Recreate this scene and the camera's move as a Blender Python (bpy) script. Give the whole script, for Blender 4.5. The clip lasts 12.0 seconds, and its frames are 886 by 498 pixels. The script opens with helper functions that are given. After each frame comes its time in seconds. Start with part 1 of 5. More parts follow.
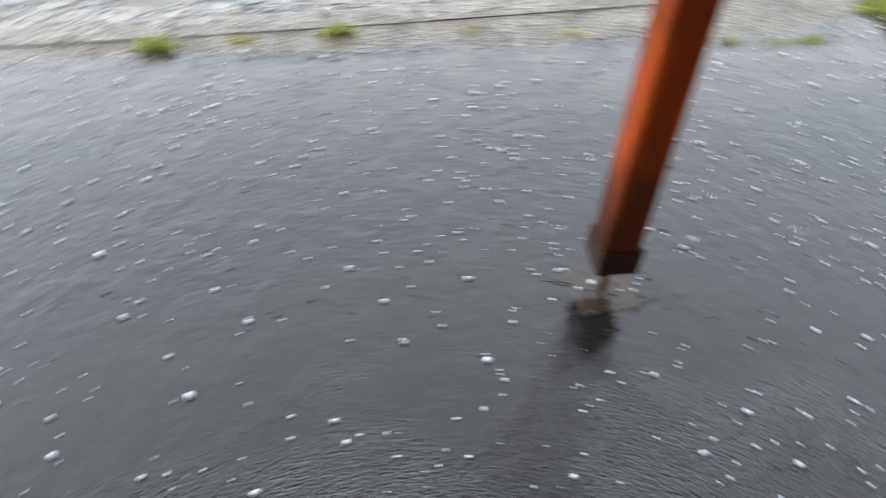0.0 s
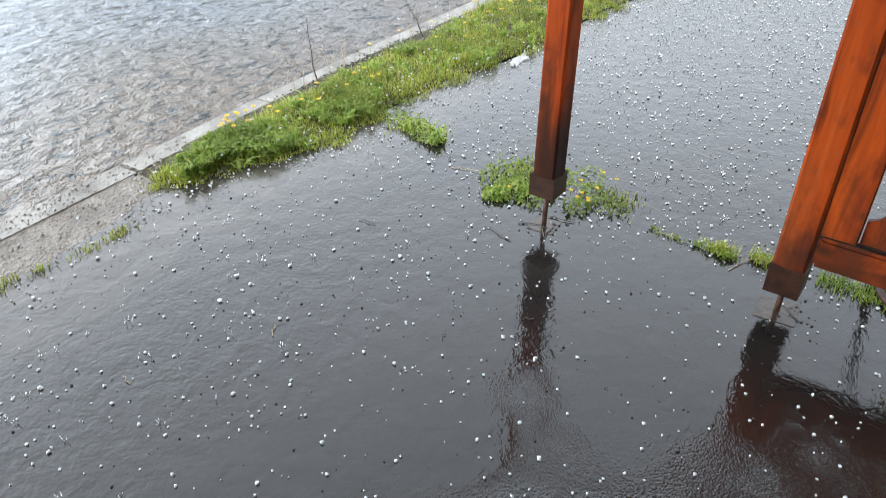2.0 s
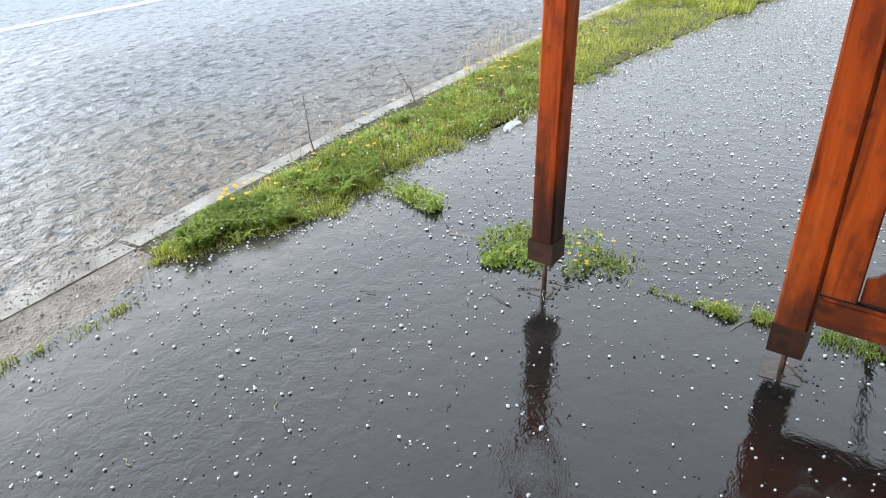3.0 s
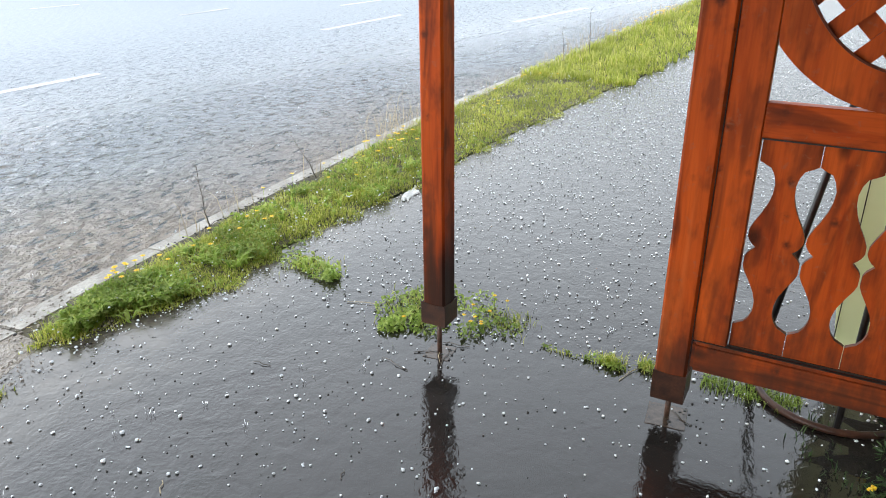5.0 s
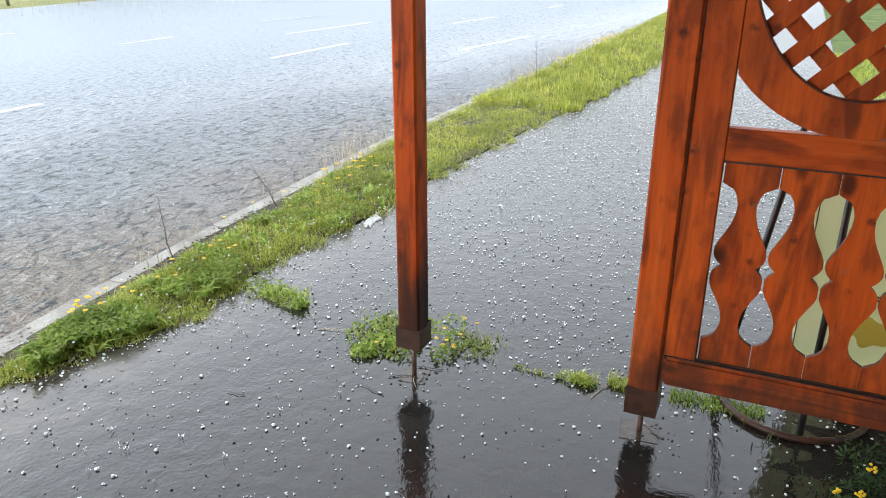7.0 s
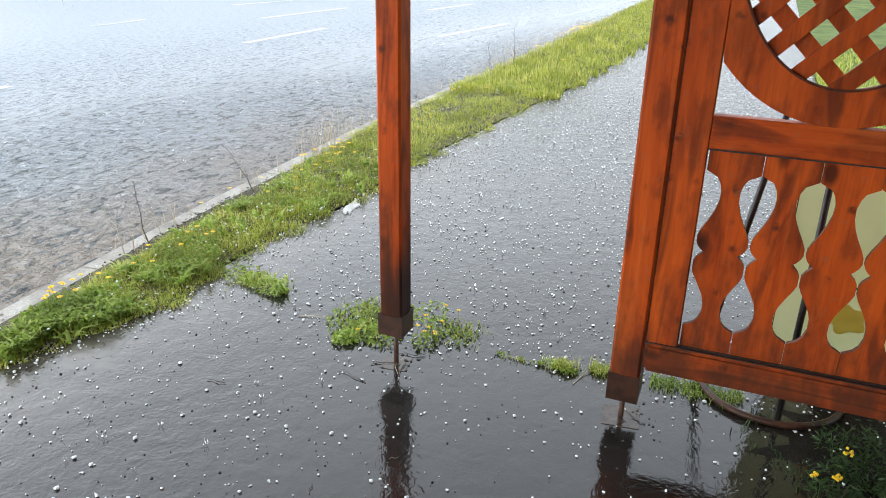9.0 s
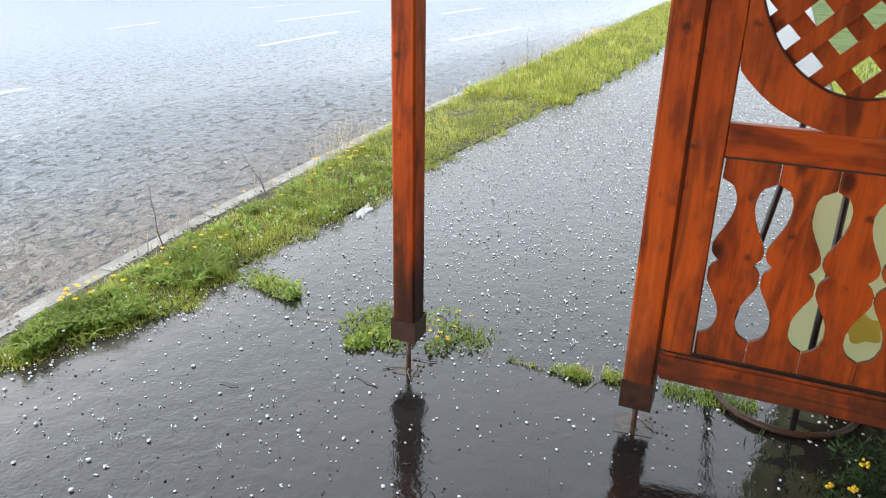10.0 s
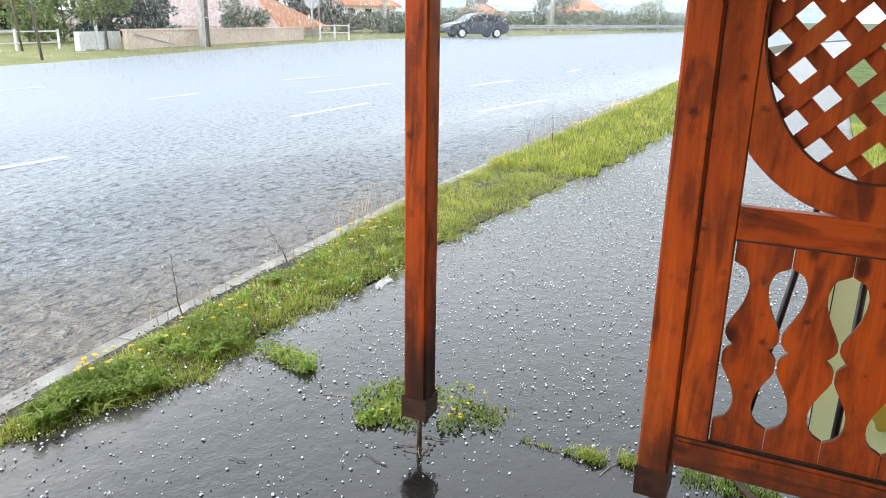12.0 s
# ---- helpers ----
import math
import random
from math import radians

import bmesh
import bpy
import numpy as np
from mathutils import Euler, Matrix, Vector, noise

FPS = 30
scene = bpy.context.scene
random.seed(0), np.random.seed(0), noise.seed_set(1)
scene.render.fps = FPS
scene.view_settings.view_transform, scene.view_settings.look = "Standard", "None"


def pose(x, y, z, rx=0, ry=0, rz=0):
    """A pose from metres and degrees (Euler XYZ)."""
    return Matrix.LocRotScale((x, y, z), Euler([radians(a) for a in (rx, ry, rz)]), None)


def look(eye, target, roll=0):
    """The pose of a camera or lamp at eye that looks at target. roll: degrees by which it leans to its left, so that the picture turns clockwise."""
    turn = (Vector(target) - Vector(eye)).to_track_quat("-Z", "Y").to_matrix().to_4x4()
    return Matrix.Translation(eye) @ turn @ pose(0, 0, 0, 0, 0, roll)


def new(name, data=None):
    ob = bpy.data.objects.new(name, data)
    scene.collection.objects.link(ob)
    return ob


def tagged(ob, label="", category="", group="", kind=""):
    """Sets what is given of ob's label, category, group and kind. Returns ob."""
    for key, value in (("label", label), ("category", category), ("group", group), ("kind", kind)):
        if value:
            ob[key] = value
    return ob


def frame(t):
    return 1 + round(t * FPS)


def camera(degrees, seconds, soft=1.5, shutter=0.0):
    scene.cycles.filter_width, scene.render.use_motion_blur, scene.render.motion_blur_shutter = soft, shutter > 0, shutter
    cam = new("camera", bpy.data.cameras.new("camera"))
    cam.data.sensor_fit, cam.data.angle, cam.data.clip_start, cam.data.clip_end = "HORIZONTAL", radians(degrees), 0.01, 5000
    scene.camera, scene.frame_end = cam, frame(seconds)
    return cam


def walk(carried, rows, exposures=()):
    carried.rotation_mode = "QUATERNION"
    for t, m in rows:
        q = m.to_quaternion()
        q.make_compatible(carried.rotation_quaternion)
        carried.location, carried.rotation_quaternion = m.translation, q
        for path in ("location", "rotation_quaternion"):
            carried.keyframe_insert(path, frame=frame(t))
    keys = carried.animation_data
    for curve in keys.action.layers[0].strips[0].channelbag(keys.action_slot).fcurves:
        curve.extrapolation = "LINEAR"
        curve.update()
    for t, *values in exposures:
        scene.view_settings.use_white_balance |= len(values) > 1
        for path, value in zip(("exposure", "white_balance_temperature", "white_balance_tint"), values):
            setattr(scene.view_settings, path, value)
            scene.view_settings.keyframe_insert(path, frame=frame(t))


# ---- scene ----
cam = camera(61.5, 12.0, soft=0.85, shutter=0.4)
PATH = [
    (0, (-0.296, 0.287, 1.643), (-0.083, 1.631, 0.177), 2.9),
    (0.3, (-0.033, 0.214, 1.578), (0.538, 1.531, 0.186), -1.1),
    (0.5, (0.026, 0.245, 1.579), (0.874, 1.433, 0.211), 3.3),
    (0.7, (0.058, 0.254, 1.65), (1.075, 1.304, 0.286), 4.5),
    (1, (0.161, 0.154, 1.678), (1.28, 1.16, 0.36), 1.4),
    (1.5, (0.239, 0.112, 1.715), (1.515, 1.076, 0.515), 0.9),
    (2, (0.248, 0.104, 1.754), (1.595, 1.081, 0.644), 0.6),
    (2.5, (0.247, 0.129, 1.784), (1.635, 1.135, 0.754), -0.1),
    (3, (0.25, 0.125, 1.793), (1.669, 1.141, 0.817), -0.9),
    (3.5, (0.272, 0.083, 1.809), (1.738, 1.054, 0.858), -1.4),
    (3.7, (0.273, 0.073, 1.819), (1.763, 1.014, 0.875), -0.9),
    (5.5, (0.257, -0.015, 1.767), (1.882, 0.855, 0.992), -0.4),
    (6, (0.209, 0.018, 1.768), (1.841, 0.862, 0.977), 0.1),
    (6.5, (0.176, 0.051, 1.788), (1.834, 0.865, 1.022), -0.1),
    (7, (0.168, 0.077, 1.797), (1.863, 0.837, 1.057), -0.0),
    (7.5, (0.16, 0.089, 1.792), (1.873, 0.8, 1.043), 0.4),
    (9.5, (0.164, 0.121, 1.785), (1.873, 0.815, 1.012), 1.1),
    (10, (0.163, 0.125, 1.795), (1.866, 0.846, 1.033), 1.1),
    (10.5, (0.155, 0.125, 1.851), (1.894, 0.904, 1.244), 0.8),
    (11, (0.112, 0.125, 1.853), (1.876, 0.879, 1.285), 1.4),
    (11.5, (0.136, 0.111, 1.839), (1.864, 0.908, 1.222), 1.1),
    (12, (0.21, 0.067, 1.84), (1.933, 0.887, 1.242), 1.0),
]
walk(cam, [(t, look(eye, target, roll)) for t, eye, target, roll in PATH],
     exposures=[(0, 0.3, 6400, 10), (1.5, 0.26, 6450, 10), (3.7, 0.22, 6500, 10), (5.5, 0.18, 6600, 10), (12, 0.18, 6600, 10)])

# ---------------------------------------------------------------- world, sun
world = bpy.data.worlds.new("overcast")
scene.world = world
world.use_nodes = True
wn, wl = world.node_tree.nodes, world.node_tree.links
wn.clear()
sky = wn.new("ShaderNodeTexSky")
sky.sky_type, sky.sun_disc = "NISHITA", False
sky.sun_elevation, sky.sun_rotation = radians(18), radians(-57)
sky.air_density, sky.dust_density, sky.ozone_density = 1.0, 3.0, 1.0
bg_sky, bg_cloud, wmix, wout = (wn.new(n) for n in ("ShaderNodeBackground", "ShaderNodeBackground", "ShaderNodeMixShader", "ShaderNodeOutputWorld"))
bg_sky.inputs["Strength"].default_value = 0.15
# storm cloud overhead, bright rain-washed sky towards the horizon
wtc, wsep, wramp = (wn.new(n) for n in ("ShaderNodeTexCoord", "ShaderNodeSeparateXYZ", "ShaderNodeValToRGB"))
wl.new(wtc.outputs["Generated"], wsep.inputs[0])
wl.new(wsep.outputs["Z"], wramp.inputs[0])
stops = wramp.color_ramp.elements
while len(stops) < 5:
    stops.new(0.5)
for e, (p, c) in zip(stops, ((0.0, (0.71, 0.78, 0.84)), (0.3, (0.84, 0.91, 0.98)), (0.56, (0.74, 0.81, 0.89)), (0.78, (0.5, 0.54, 0.585)), (1.0, (0.27, 0.285, 0.305)))):
    e.position, e.color = p, (*c, 1)
wl.new(wramp.outputs[0], bg_cloud.inputs["Color"])
# the cloud thins out over the road and thickens along it
wdot, wadd, wmul = wn.new("ShaderNodeVectorMath"), wn.new("ShaderNodeMath"), wn.new("ShaderNodeMath")
wdot.operation, wadd.operation, wmul.operation = "DOT_PRODUCT", "ADD", "MULTIPLY"
wl.new(wtc.outputs["Generated"], wdot.inputs[0])
wdot.inputs[1].default_value = (-0.3, 0.4, 0.0)
wl.new(wdot.outputs["Value"], wadd.inputs[0])
wadd.inputs[1].default_value = 0.97
wl.new(wadd.outputs[0], wmul.inputs[0])
wmul.inputs[1].default_value = 3.3
wl.new(wmul.outputs[0], bg_cloud.inputs["Strength"])
wmix.inputs[0].default_value = 0.85
wl.new(sky.outputs[0], bg_sky.inputs["Color"])
wl.new(bg_sky.outputs[0], wmix.inputs[1])
wl.new(bg_cloud.outputs[0], wmix.inputs[2])
wl.new(wmix.outputs[0], wout.inputs["Surface"])
sun = new("sun", bpy.data.lights.new("sun", "SUN"))
sun.data.energy, sun.data.angle, sun.data.color = 0.42, radians(30), (1.0, 0.96, 0.9)
sun.matrix_world = look((-14, 9, 5.5), (0, 0, 0))

# ---------------------------------------------------------------- materials
def material(name, build):
    m = bpy.data.materials.new(name)
    m.use_nodes = True
    nt = m.node_tree
    build(nt, nt.nodes["Principled BSDF"])
    return m


def node(nt, kind, **values):
    n = nt.nodes.new(kind)
    for key, value in values.items():
        n.inputs[key.replace("_", " ")].default_value = value
    return n


def coords(nt, scale=(1, 1, 1), source="Object"):
    tc = nt.nodes.new("ShaderNodeTexCoord")
    mp = nt.nodes.new("ShaderNodeMapping")
    mp.inputs["Scale"].default_value = scale
    nt.links.new(tc.outputs[source], mp.inputs["Vector"])
    return mp.outputs[0]


def noise_tex(nt, vec, scale, detail=4.0, rough=0.55, distortion=0.0):
    n = node(nt, "ShaderNodeTexNoise", Scale=scale, Detail=detail, Roughness=rough, Distortion=distortion)
    nt.links.new(vec, n.inputs["Vector"])
    return n.outputs["Fac"]


def ramp(nt, fac, stops):
    r = nt.nodes.new("ShaderNodeValToRGB")
    while len(r.color_ramp.elements) < len(stops):
        r.color_ramp.elements.new(0.5)
    for e, (p, c) in zip(r.color_ramp.elements, stops):
        e.position, e.color = p, (c, c, c, 1) if isinstance(c, (int, float)) else (*c, 1)
    nt.links.new(fac, r.inputs[0])
    return r.outputs[0]


def blend(nt, fac, a, b, mode="MIX"):
    m = nt.nodes.new("ShaderNodeMix")
    m.data_type, m.blend_type = "RGBA", mode
    for sock, v in ((m.inputs[0], fac), (m.inputs[6], a), (m.inputs[7], b)):
        if isinstance(v, (int, float)):
            sock.default_value = v
        elif isinstance(v, tuple):
            sock.default_value = (*v, 1)
        else:
            nt.links.new(v, sock)
    return m.outputs[2]


def calc(nt, op, a, b=0.0, clamp=False):
    m = nt.nodes.new("ShaderNodeMath")
    m.operation, m.use_clamp = op, clamp
    for sock, v in ((m.inputs[0], a), (m.inputs[1], b)):
        if isinstance(v, (int, float)):
            sock.default_value = v
        else:
            nt.links.new(v, sock)
    return m.outputs[0]


def spans(nt, v, lo, hi):
    r = nt.nodes.new("ShaderNodeMapRange")
    r.interpolation_type = "SMOOTHSTEP"
    r.inputs["From Min"].default_value, r.inputs["From Max"].default_value = lo, hi
    nt.links.new(v, r.inputs["Value"])
    return r.outputs[0]


def bump(nt, p, height, strength, distance, normal=None):
    b = node(nt, "ShaderNodeBump", Distance=distance)
    if isinstance(strength, (int, float)):
        b.inputs["Strength"].default_value = strength
    else:
        nt.links.new(strength, b.inputs["Strength"])
    nt.links.new(height, b.inputs["Height"])
    if normal:
        nt.links.new(normal, b.inputs["Normal"])
    nt.links.new(b.outputs[0], p.inputs["Normal"])
    return b.outputs[0]


def axis(nt, vec, which):
    s = nt.nodes.new("ShaderNodeSeparateXYZ")
    nt.links.new(vec, s.inputs[0])
    return s.outputs[which]


def mottled(name, a, b, scale=3.0, rough=0.6, fine=40.0, fine_bump=0.3, depth=0.004, spec=0.5, metal=0.0):
    """Two colours in soft patches, with a fine grain in colour and relief."""
    def build(nt, p):
        v = coords(nt)
        big, small = noise_tex(nt, v, scale, 5), noise_tex(nt, v, fine, 3)
        col = blend(nt, ramp(nt, big, [(0.35, 0.0), (0.68, 1.0)]), a, b)
        col = blend(nt, 0.35, col, ramp(nt, small, [(0.3, 0.25), (0.7, 0.85)]), "OVERLAY")
        nt.links.new(col, p.inputs["Base Color"])
        p.inputs["Roughness"].default_value, p.inputs["Metallic"].default_value = rough, metal
        p.inputs["Specular IOR Level"].default_value = spec
        bump(nt, p, small, fine_bump, depth)
    return material(name, build)


def build_wet_asphalt(nt, p):
    v = coords(nt)
    x, y = axis(nt, v, 0), axis(nt, v, 1)
    grain = node(nt, "ShaderNodeTexVoronoi", Scale=135.0)
    nt.links.new(v, grain.inputs["Vector"])
    fine = noise_tex(nt, v, 150, 3)
    patch = noise_tex(nt, v, 0.9, 4)
    # shallow ground that the standing water leaves bare, under the roof
    dx, dy = calc(nt, "DIVIDE", calc(nt, "SUBTRACT", x, 0.2), 1.9), calc(nt, "DIVIDE", calc(nt, "SUBTRACT", y, -0.1), 1.35)
    dist = calc(nt, "SQRT", calc(nt, "ADD", calc(nt, "MULTIPLY", dx, dx), calc(nt, "MULTIPLY", dy, dy)))
    dist = calc(nt, "ADD", dist, calc(nt, "MULTIPLY", calc(nt, "SUBTRACT", noise_tex(nt, v, 1.5, 6, 0.62), 0.5), 1.5))
    bare = spans(nt, dist, 1.2, 0.45)
    col = blend(nt, patch, (0.0085, 0.0078, 0.0072), (0.024, 0.0203, 0.0175))
    stone = ramp(nt, grain.outputs["Color"], [(0.2, 0.008), (0.9, 0.1)])
    col = blend(nt, calc(nt, "ADD", calc(nt, "MULTIPLY", bare, 0.12), 0.08), col, stone)
    silt = calc(nt, "MULTIPLY", spans(nt, calc(nt, "ADD", y, calc(nt, "MULTIPLY", noise_tex(nt, v, 1.6, 4), 0.5)), 2.35, 3.15), ramp(nt, noise_tex(nt, v, 5.0, 5), [(0.3, 0.25), (0.65, 0.95)]))
    col = blend(nt, silt, col, (0.105, 0.09, 0.075))
    # a dark brown, rougher patch under the roof
    mx, my = calc(nt, "DIVIDE", calc(nt, "SUBTRACT", x, -1.15), 0.75), calc(nt, "DIVIDE", calc(nt, "SUBTRACT", y, 0.25), 0.6)
    brown_patch = calc(nt, "ADD", calc(nt, "SQRT", calc(nt, "ADD", calc(nt, "MULTIPLY", mx, mx), calc(nt, "MULTIPLY", my, my))), calc(nt, "MULTIPLY", noise_tex(nt, v, 2.2, 6, 0.62), 1.5))
    brown_patch = spans(nt, brown_patch, 1.95, 1.2)
    col = blend(nt, brown_patch, col, (0.028, 0.019, 0.01))
    nt.links.new(col, p.inputs["Base Color"])
    beaten = calc(nt, "ADD", calc(nt, "MULTIPLY", spans(nt, x, 2.4, 6.0), 0.16), 0.05)
    nt.links.new(calc(nt, "ADD", calc(nt, "MAXIMUM", beaten, calc(nt, "MULTIPLY", bare, 0.05)), calc(nt, "ADD", calc(nt, "MULTIPLY", silt, 0.12), calc(nt, "MULTIPLY", brown_patch, 0.45))), p.inputs["Roughness"])
    p.inputs["IOR"].default_value = 1.6
    # ripples on the water, then the grain where it is bare
    rings = node(nt, "ShaderNodeTexVoronoi", Scale=11.0)
    nt.links.new(v, rings.inputs["Vector"])
    wave = calc(nt, "MULTIPLY", calc(nt, "SINE", calc(nt, "MULTIPLY", rings.outputs["Distance"], 26.0)), 0.5)
    swell = calc(nt, "ADD", noise_tex(nt, v, 9, 3, 0.5, 0.6), calc(nt, "MULTIPLY", noise_tex(nt, v, 42, 2, 0.5, 0.8), 0.3))
    outside = calc(nt, "MAXIMUM", spans(nt, x, 2.7, 3.3), spans(nt, y, 1.3, 1.9))
    ripple = calc(nt, "ADD", calc(nt, "MULTIPLY", calc(nt, "MULTIPLY", wave, outside), 0.05), swell)
    n1 = bump(nt, p, ripple, calc(nt, "ADD", calc(nt, "ADD", calc(nt, "MULTIPLY", outside, 0.1), calc(nt, "MULTIPLY", spans(nt, x, 3.0, 9.0), 0.5)), 0.13), 0.02)
    pebbles = calc(nt, "SUBTRACT", fine, calc(nt, "MULTIPLY", grain.outputs["Distance"], 0.9))
    bump(nt, p, pebbles, calc(nt, "ADD", calc(nt, "MULTIPLY", bare, 0.75), 0.02), 0.009, n1)


def build_flood(nt, p):
    v = coords(nt)
    y = axis(nt, v, 1)
    x = axis(nt, v, 0)
    # brown muddy water, strongest near the kerb
    brown_mix = calc(nt, "ADD", calc(nt, "ADD", y, calc(nt, "MULTIPLY", x, 0.16)), calc(nt, "MULTIPLY", noise_tex(nt, v, 0.8, 4), 2.0))
    brown_mix = spans(nt, brown_mix, 7.8, 4.8)
    chop = noise_tex(nt, coords(nt, (1.0, 1.25, 1)), 8.5, 5, 0.6, 0.5)
    cells = node(nt, "ShaderNodeTexVoronoi", Scale=9.0)
    cells.feature = "SMOOTH_F1"
    nt.links.new(v, cells.inputs["Vector"])
    drops = node(nt, "ShaderNodeTexVoronoi", Scale=24.0)
    nt.links.new(v, drops.inputs["Vector"])
    peaks = ramp(nt, drops.outputs["Distance"], [(0.0, 1.0), (0.28, 0.0)])
    col = blend(nt, brown_mix, blend(nt, spans(nt, calc(nt, "ADD", y, calc(nt, "MULTIPLY", noise_tex(nt, v, 0.25, 3), 1.5)), 5.0, 12.5), (0.35, 0.39, 0.44), (0.32, 0.36, 0.405)), (0.31, 0.258, 0.217))
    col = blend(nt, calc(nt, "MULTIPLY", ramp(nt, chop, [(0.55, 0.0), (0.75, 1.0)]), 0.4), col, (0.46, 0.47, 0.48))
    # dark wave faces put into the colour, as if reflecting less sky
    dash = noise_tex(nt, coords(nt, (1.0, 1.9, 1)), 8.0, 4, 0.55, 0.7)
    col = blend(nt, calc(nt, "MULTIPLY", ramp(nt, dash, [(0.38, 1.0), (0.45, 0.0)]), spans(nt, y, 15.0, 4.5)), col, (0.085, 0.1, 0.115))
    nt.links.new(col, p.inputs["Base Color"])
    nt.links.new(calc(nt, "ADD", calc(nt, "MULTIPLY", spans(nt, calc(nt, "ADD", y, calc(nt, "MULTIPLY", x, 0.15)), 5.5, 11.0), 0.5), 0.1), p.inputs["Roughness"])
    p.inputs["IOR"].default_value = 1.6
    h = calc(nt, "ADD", calc(nt, "MULTIPLY", chop, 1.0), calc(nt, "MULTIPLY", cells.outputs["Distance"], 0.55))
    h = calc(nt, "ADD", h, calc(nt, "MULTIPLY", peaks, -0.3))
    near = spans(nt, calc(nt, "ADD", calc(nt, "MULTIPLY", y, 1.0), calc(nt, "MULTIPLY", x, 0.35)), 17.0, 6.0)
    bump(nt, p, h, calc(nt, "ADD", calc(nt, "MULTIPLY", near, 0.8), 0.2), 0.24)


def build_wood(dark):
    stain = {"plain": 0.8, "rail": 0.85}.get(dark, 1.0)

    def build(nt, p):
        tc = nt.nodes.new("ShaderNodeTexCoord")
        info = nt.nodes.new("ShaderNodeObjectInfo")
        shift = nt.nodes.new("ShaderNodeVectorMath")
        shift.operation = "ADD"
        spread = nt.nodes.new("ShaderNodeCombineXYZ")
        for i in range(3):
            nt.links.new(calc(nt, "MULTIPLY", info.outputs["Random"], 7.0 + 3 * i), spread.inputs[i])
        nt.links.new(tc.outputs["Object"], shift.inputs[0])
        nt.links.new(spread.outputs[0], shift.inputs[1])
        def scaled(s):
            mp = nt.nodes.new("ShaderNodeMapping")
            mp.inputs["Scale"].default_value = s
            nt.links.new(shift.outputs[0], mp.inputs["Vector"])
            return mp.outputs[0]
        along = scaled((1, 1, 0.06) if dark != "rail" else (1, 0.06, 1))
        grain = noise_tex(nt, along, 70, 5, 0.6, 0.4)
        band = noise_tex(nt, along, 16, 4, 0.6, 0.8)
        blotch = noise_tex(nt, scaled((1, 1, 0.45) if dark != "rail" else (1, 0.45, 1)), 7.5, 4, 0.6)
        knots = node(nt, "ShaderNodeTexVoronoi", Scale=4.2)
        nt.links.new(scaled((1, 1, 0.55) if dark != "rail" else (1, 0.55, 1)), knots.inputs["Vector"])
        col = blend(nt, ramp(nt, band, [(0.3, 0.0), (0.72, 1.0)]), (0.36, 0.05, 0.0066), (0.55, 0.095, 0.0115))
        col = blend(nt, calc(nt, "MULTIPLY", ramp(nt, grain, [(0.46, 0.0), (0.62, 1.0)]), 0.24), col, (0.13, 0.014, 0.004))
        worn = ramp(nt, blotch, [(0.5, 0.0), (0.6, 1.0)])
        col = blend(nt, calc(nt, "MULTIPLY", worn, 0.55 * stain), col, (0.085, 0.02, 0.009))
        drip = ramp(nt, noise_tex(nt, scaled((1, 1, 0.12) if dark != "rail" else (1, 0.12, 1)), 9, 3, 0.5, 1.2), [(0.55, 0.0), (0.66, 1.0)])
        col = blend(nt, calc(nt, "MULTIPLY", drip, 0.72 * stain), col, (0.045, 0.012, 0.007))
        knock = node(nt, "ShaderNodeTexVoronoi", Scale=9.0)
        nt.links.new(scaled((1, 1, 1)), knock.inputs["Vector"])
        mark = calc(nt, "MULTIPLY", ramp(nt, knock.outputs["Distance"], [(0.08, 0.8), (0.2, 0.0)]), ramp(nt, noise_tex(nt, scaled((1, 1, 1)), 40, 4), [(0.4, 0.2), (0.6, 1.0)]))
        col = blend(nt, mark, col, (0.05, 0.015, 0.009))
        scuff = ramp(nt, noise_tex(nt, scaled((1, 1, 1)), 26, 5, 0.65, 0.5), [(0.6, 0.0), (0.7, 1.0)])
        col = blend(nt, calc(nt, "MULTIPLY", scuff, 0.42), col, (0.24, 0.1, 0.055))
        pale = ramp(nt, noise_tex(nt, along, 11, 3, 0.5, 0.5), [(0.6, 0.0), (0.75, 1.0)])
        col = blend(nt, calc(nt, "MULTIPLY", pale, 0.55), col, (0.58, 0.14, 0.03))
        col = blend(nt, ramp(nt, knots.outputs["Distance"], [(0.06, 0.85), (0.13, 0.0)]), col, (0.03, 0.008, 0.004))
        z = axis(nt, tc.outputs["Object"], 2)
        # wood turns darker brown towards the foot, with a ragged edge
        brown_mix = calc(nt, "ADD", z, calc(nt, "MULTIPLY", calc(nt, "SUBTRACT", noise_tex(nt, scaled((1, 1, 0.4)), 14, 5, 0.6), 0.5), 0.75))
        col = blend(nt, calc(nt, "MULTIPLY", spans(nt, brown_mix, 0.68, 0.2), 0.82), col, (0.045, 0.019, 0.012))
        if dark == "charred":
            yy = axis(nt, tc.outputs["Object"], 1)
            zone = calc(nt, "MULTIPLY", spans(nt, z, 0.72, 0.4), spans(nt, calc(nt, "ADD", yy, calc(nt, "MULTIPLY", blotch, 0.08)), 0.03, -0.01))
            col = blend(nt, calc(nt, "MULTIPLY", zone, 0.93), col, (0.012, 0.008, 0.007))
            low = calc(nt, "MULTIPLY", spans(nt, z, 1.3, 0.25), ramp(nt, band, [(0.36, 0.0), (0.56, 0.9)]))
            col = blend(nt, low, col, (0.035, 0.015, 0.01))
        nt.links.new(col, p.inputs["Base Color"])
        nt.links.new(ramp(nt, blotch, [(0.3, 0.36), (0.7, 0.6)]), p.inputs["Roughness"])
        p.inputs["Specular IOR Level"].default_value = 0.13
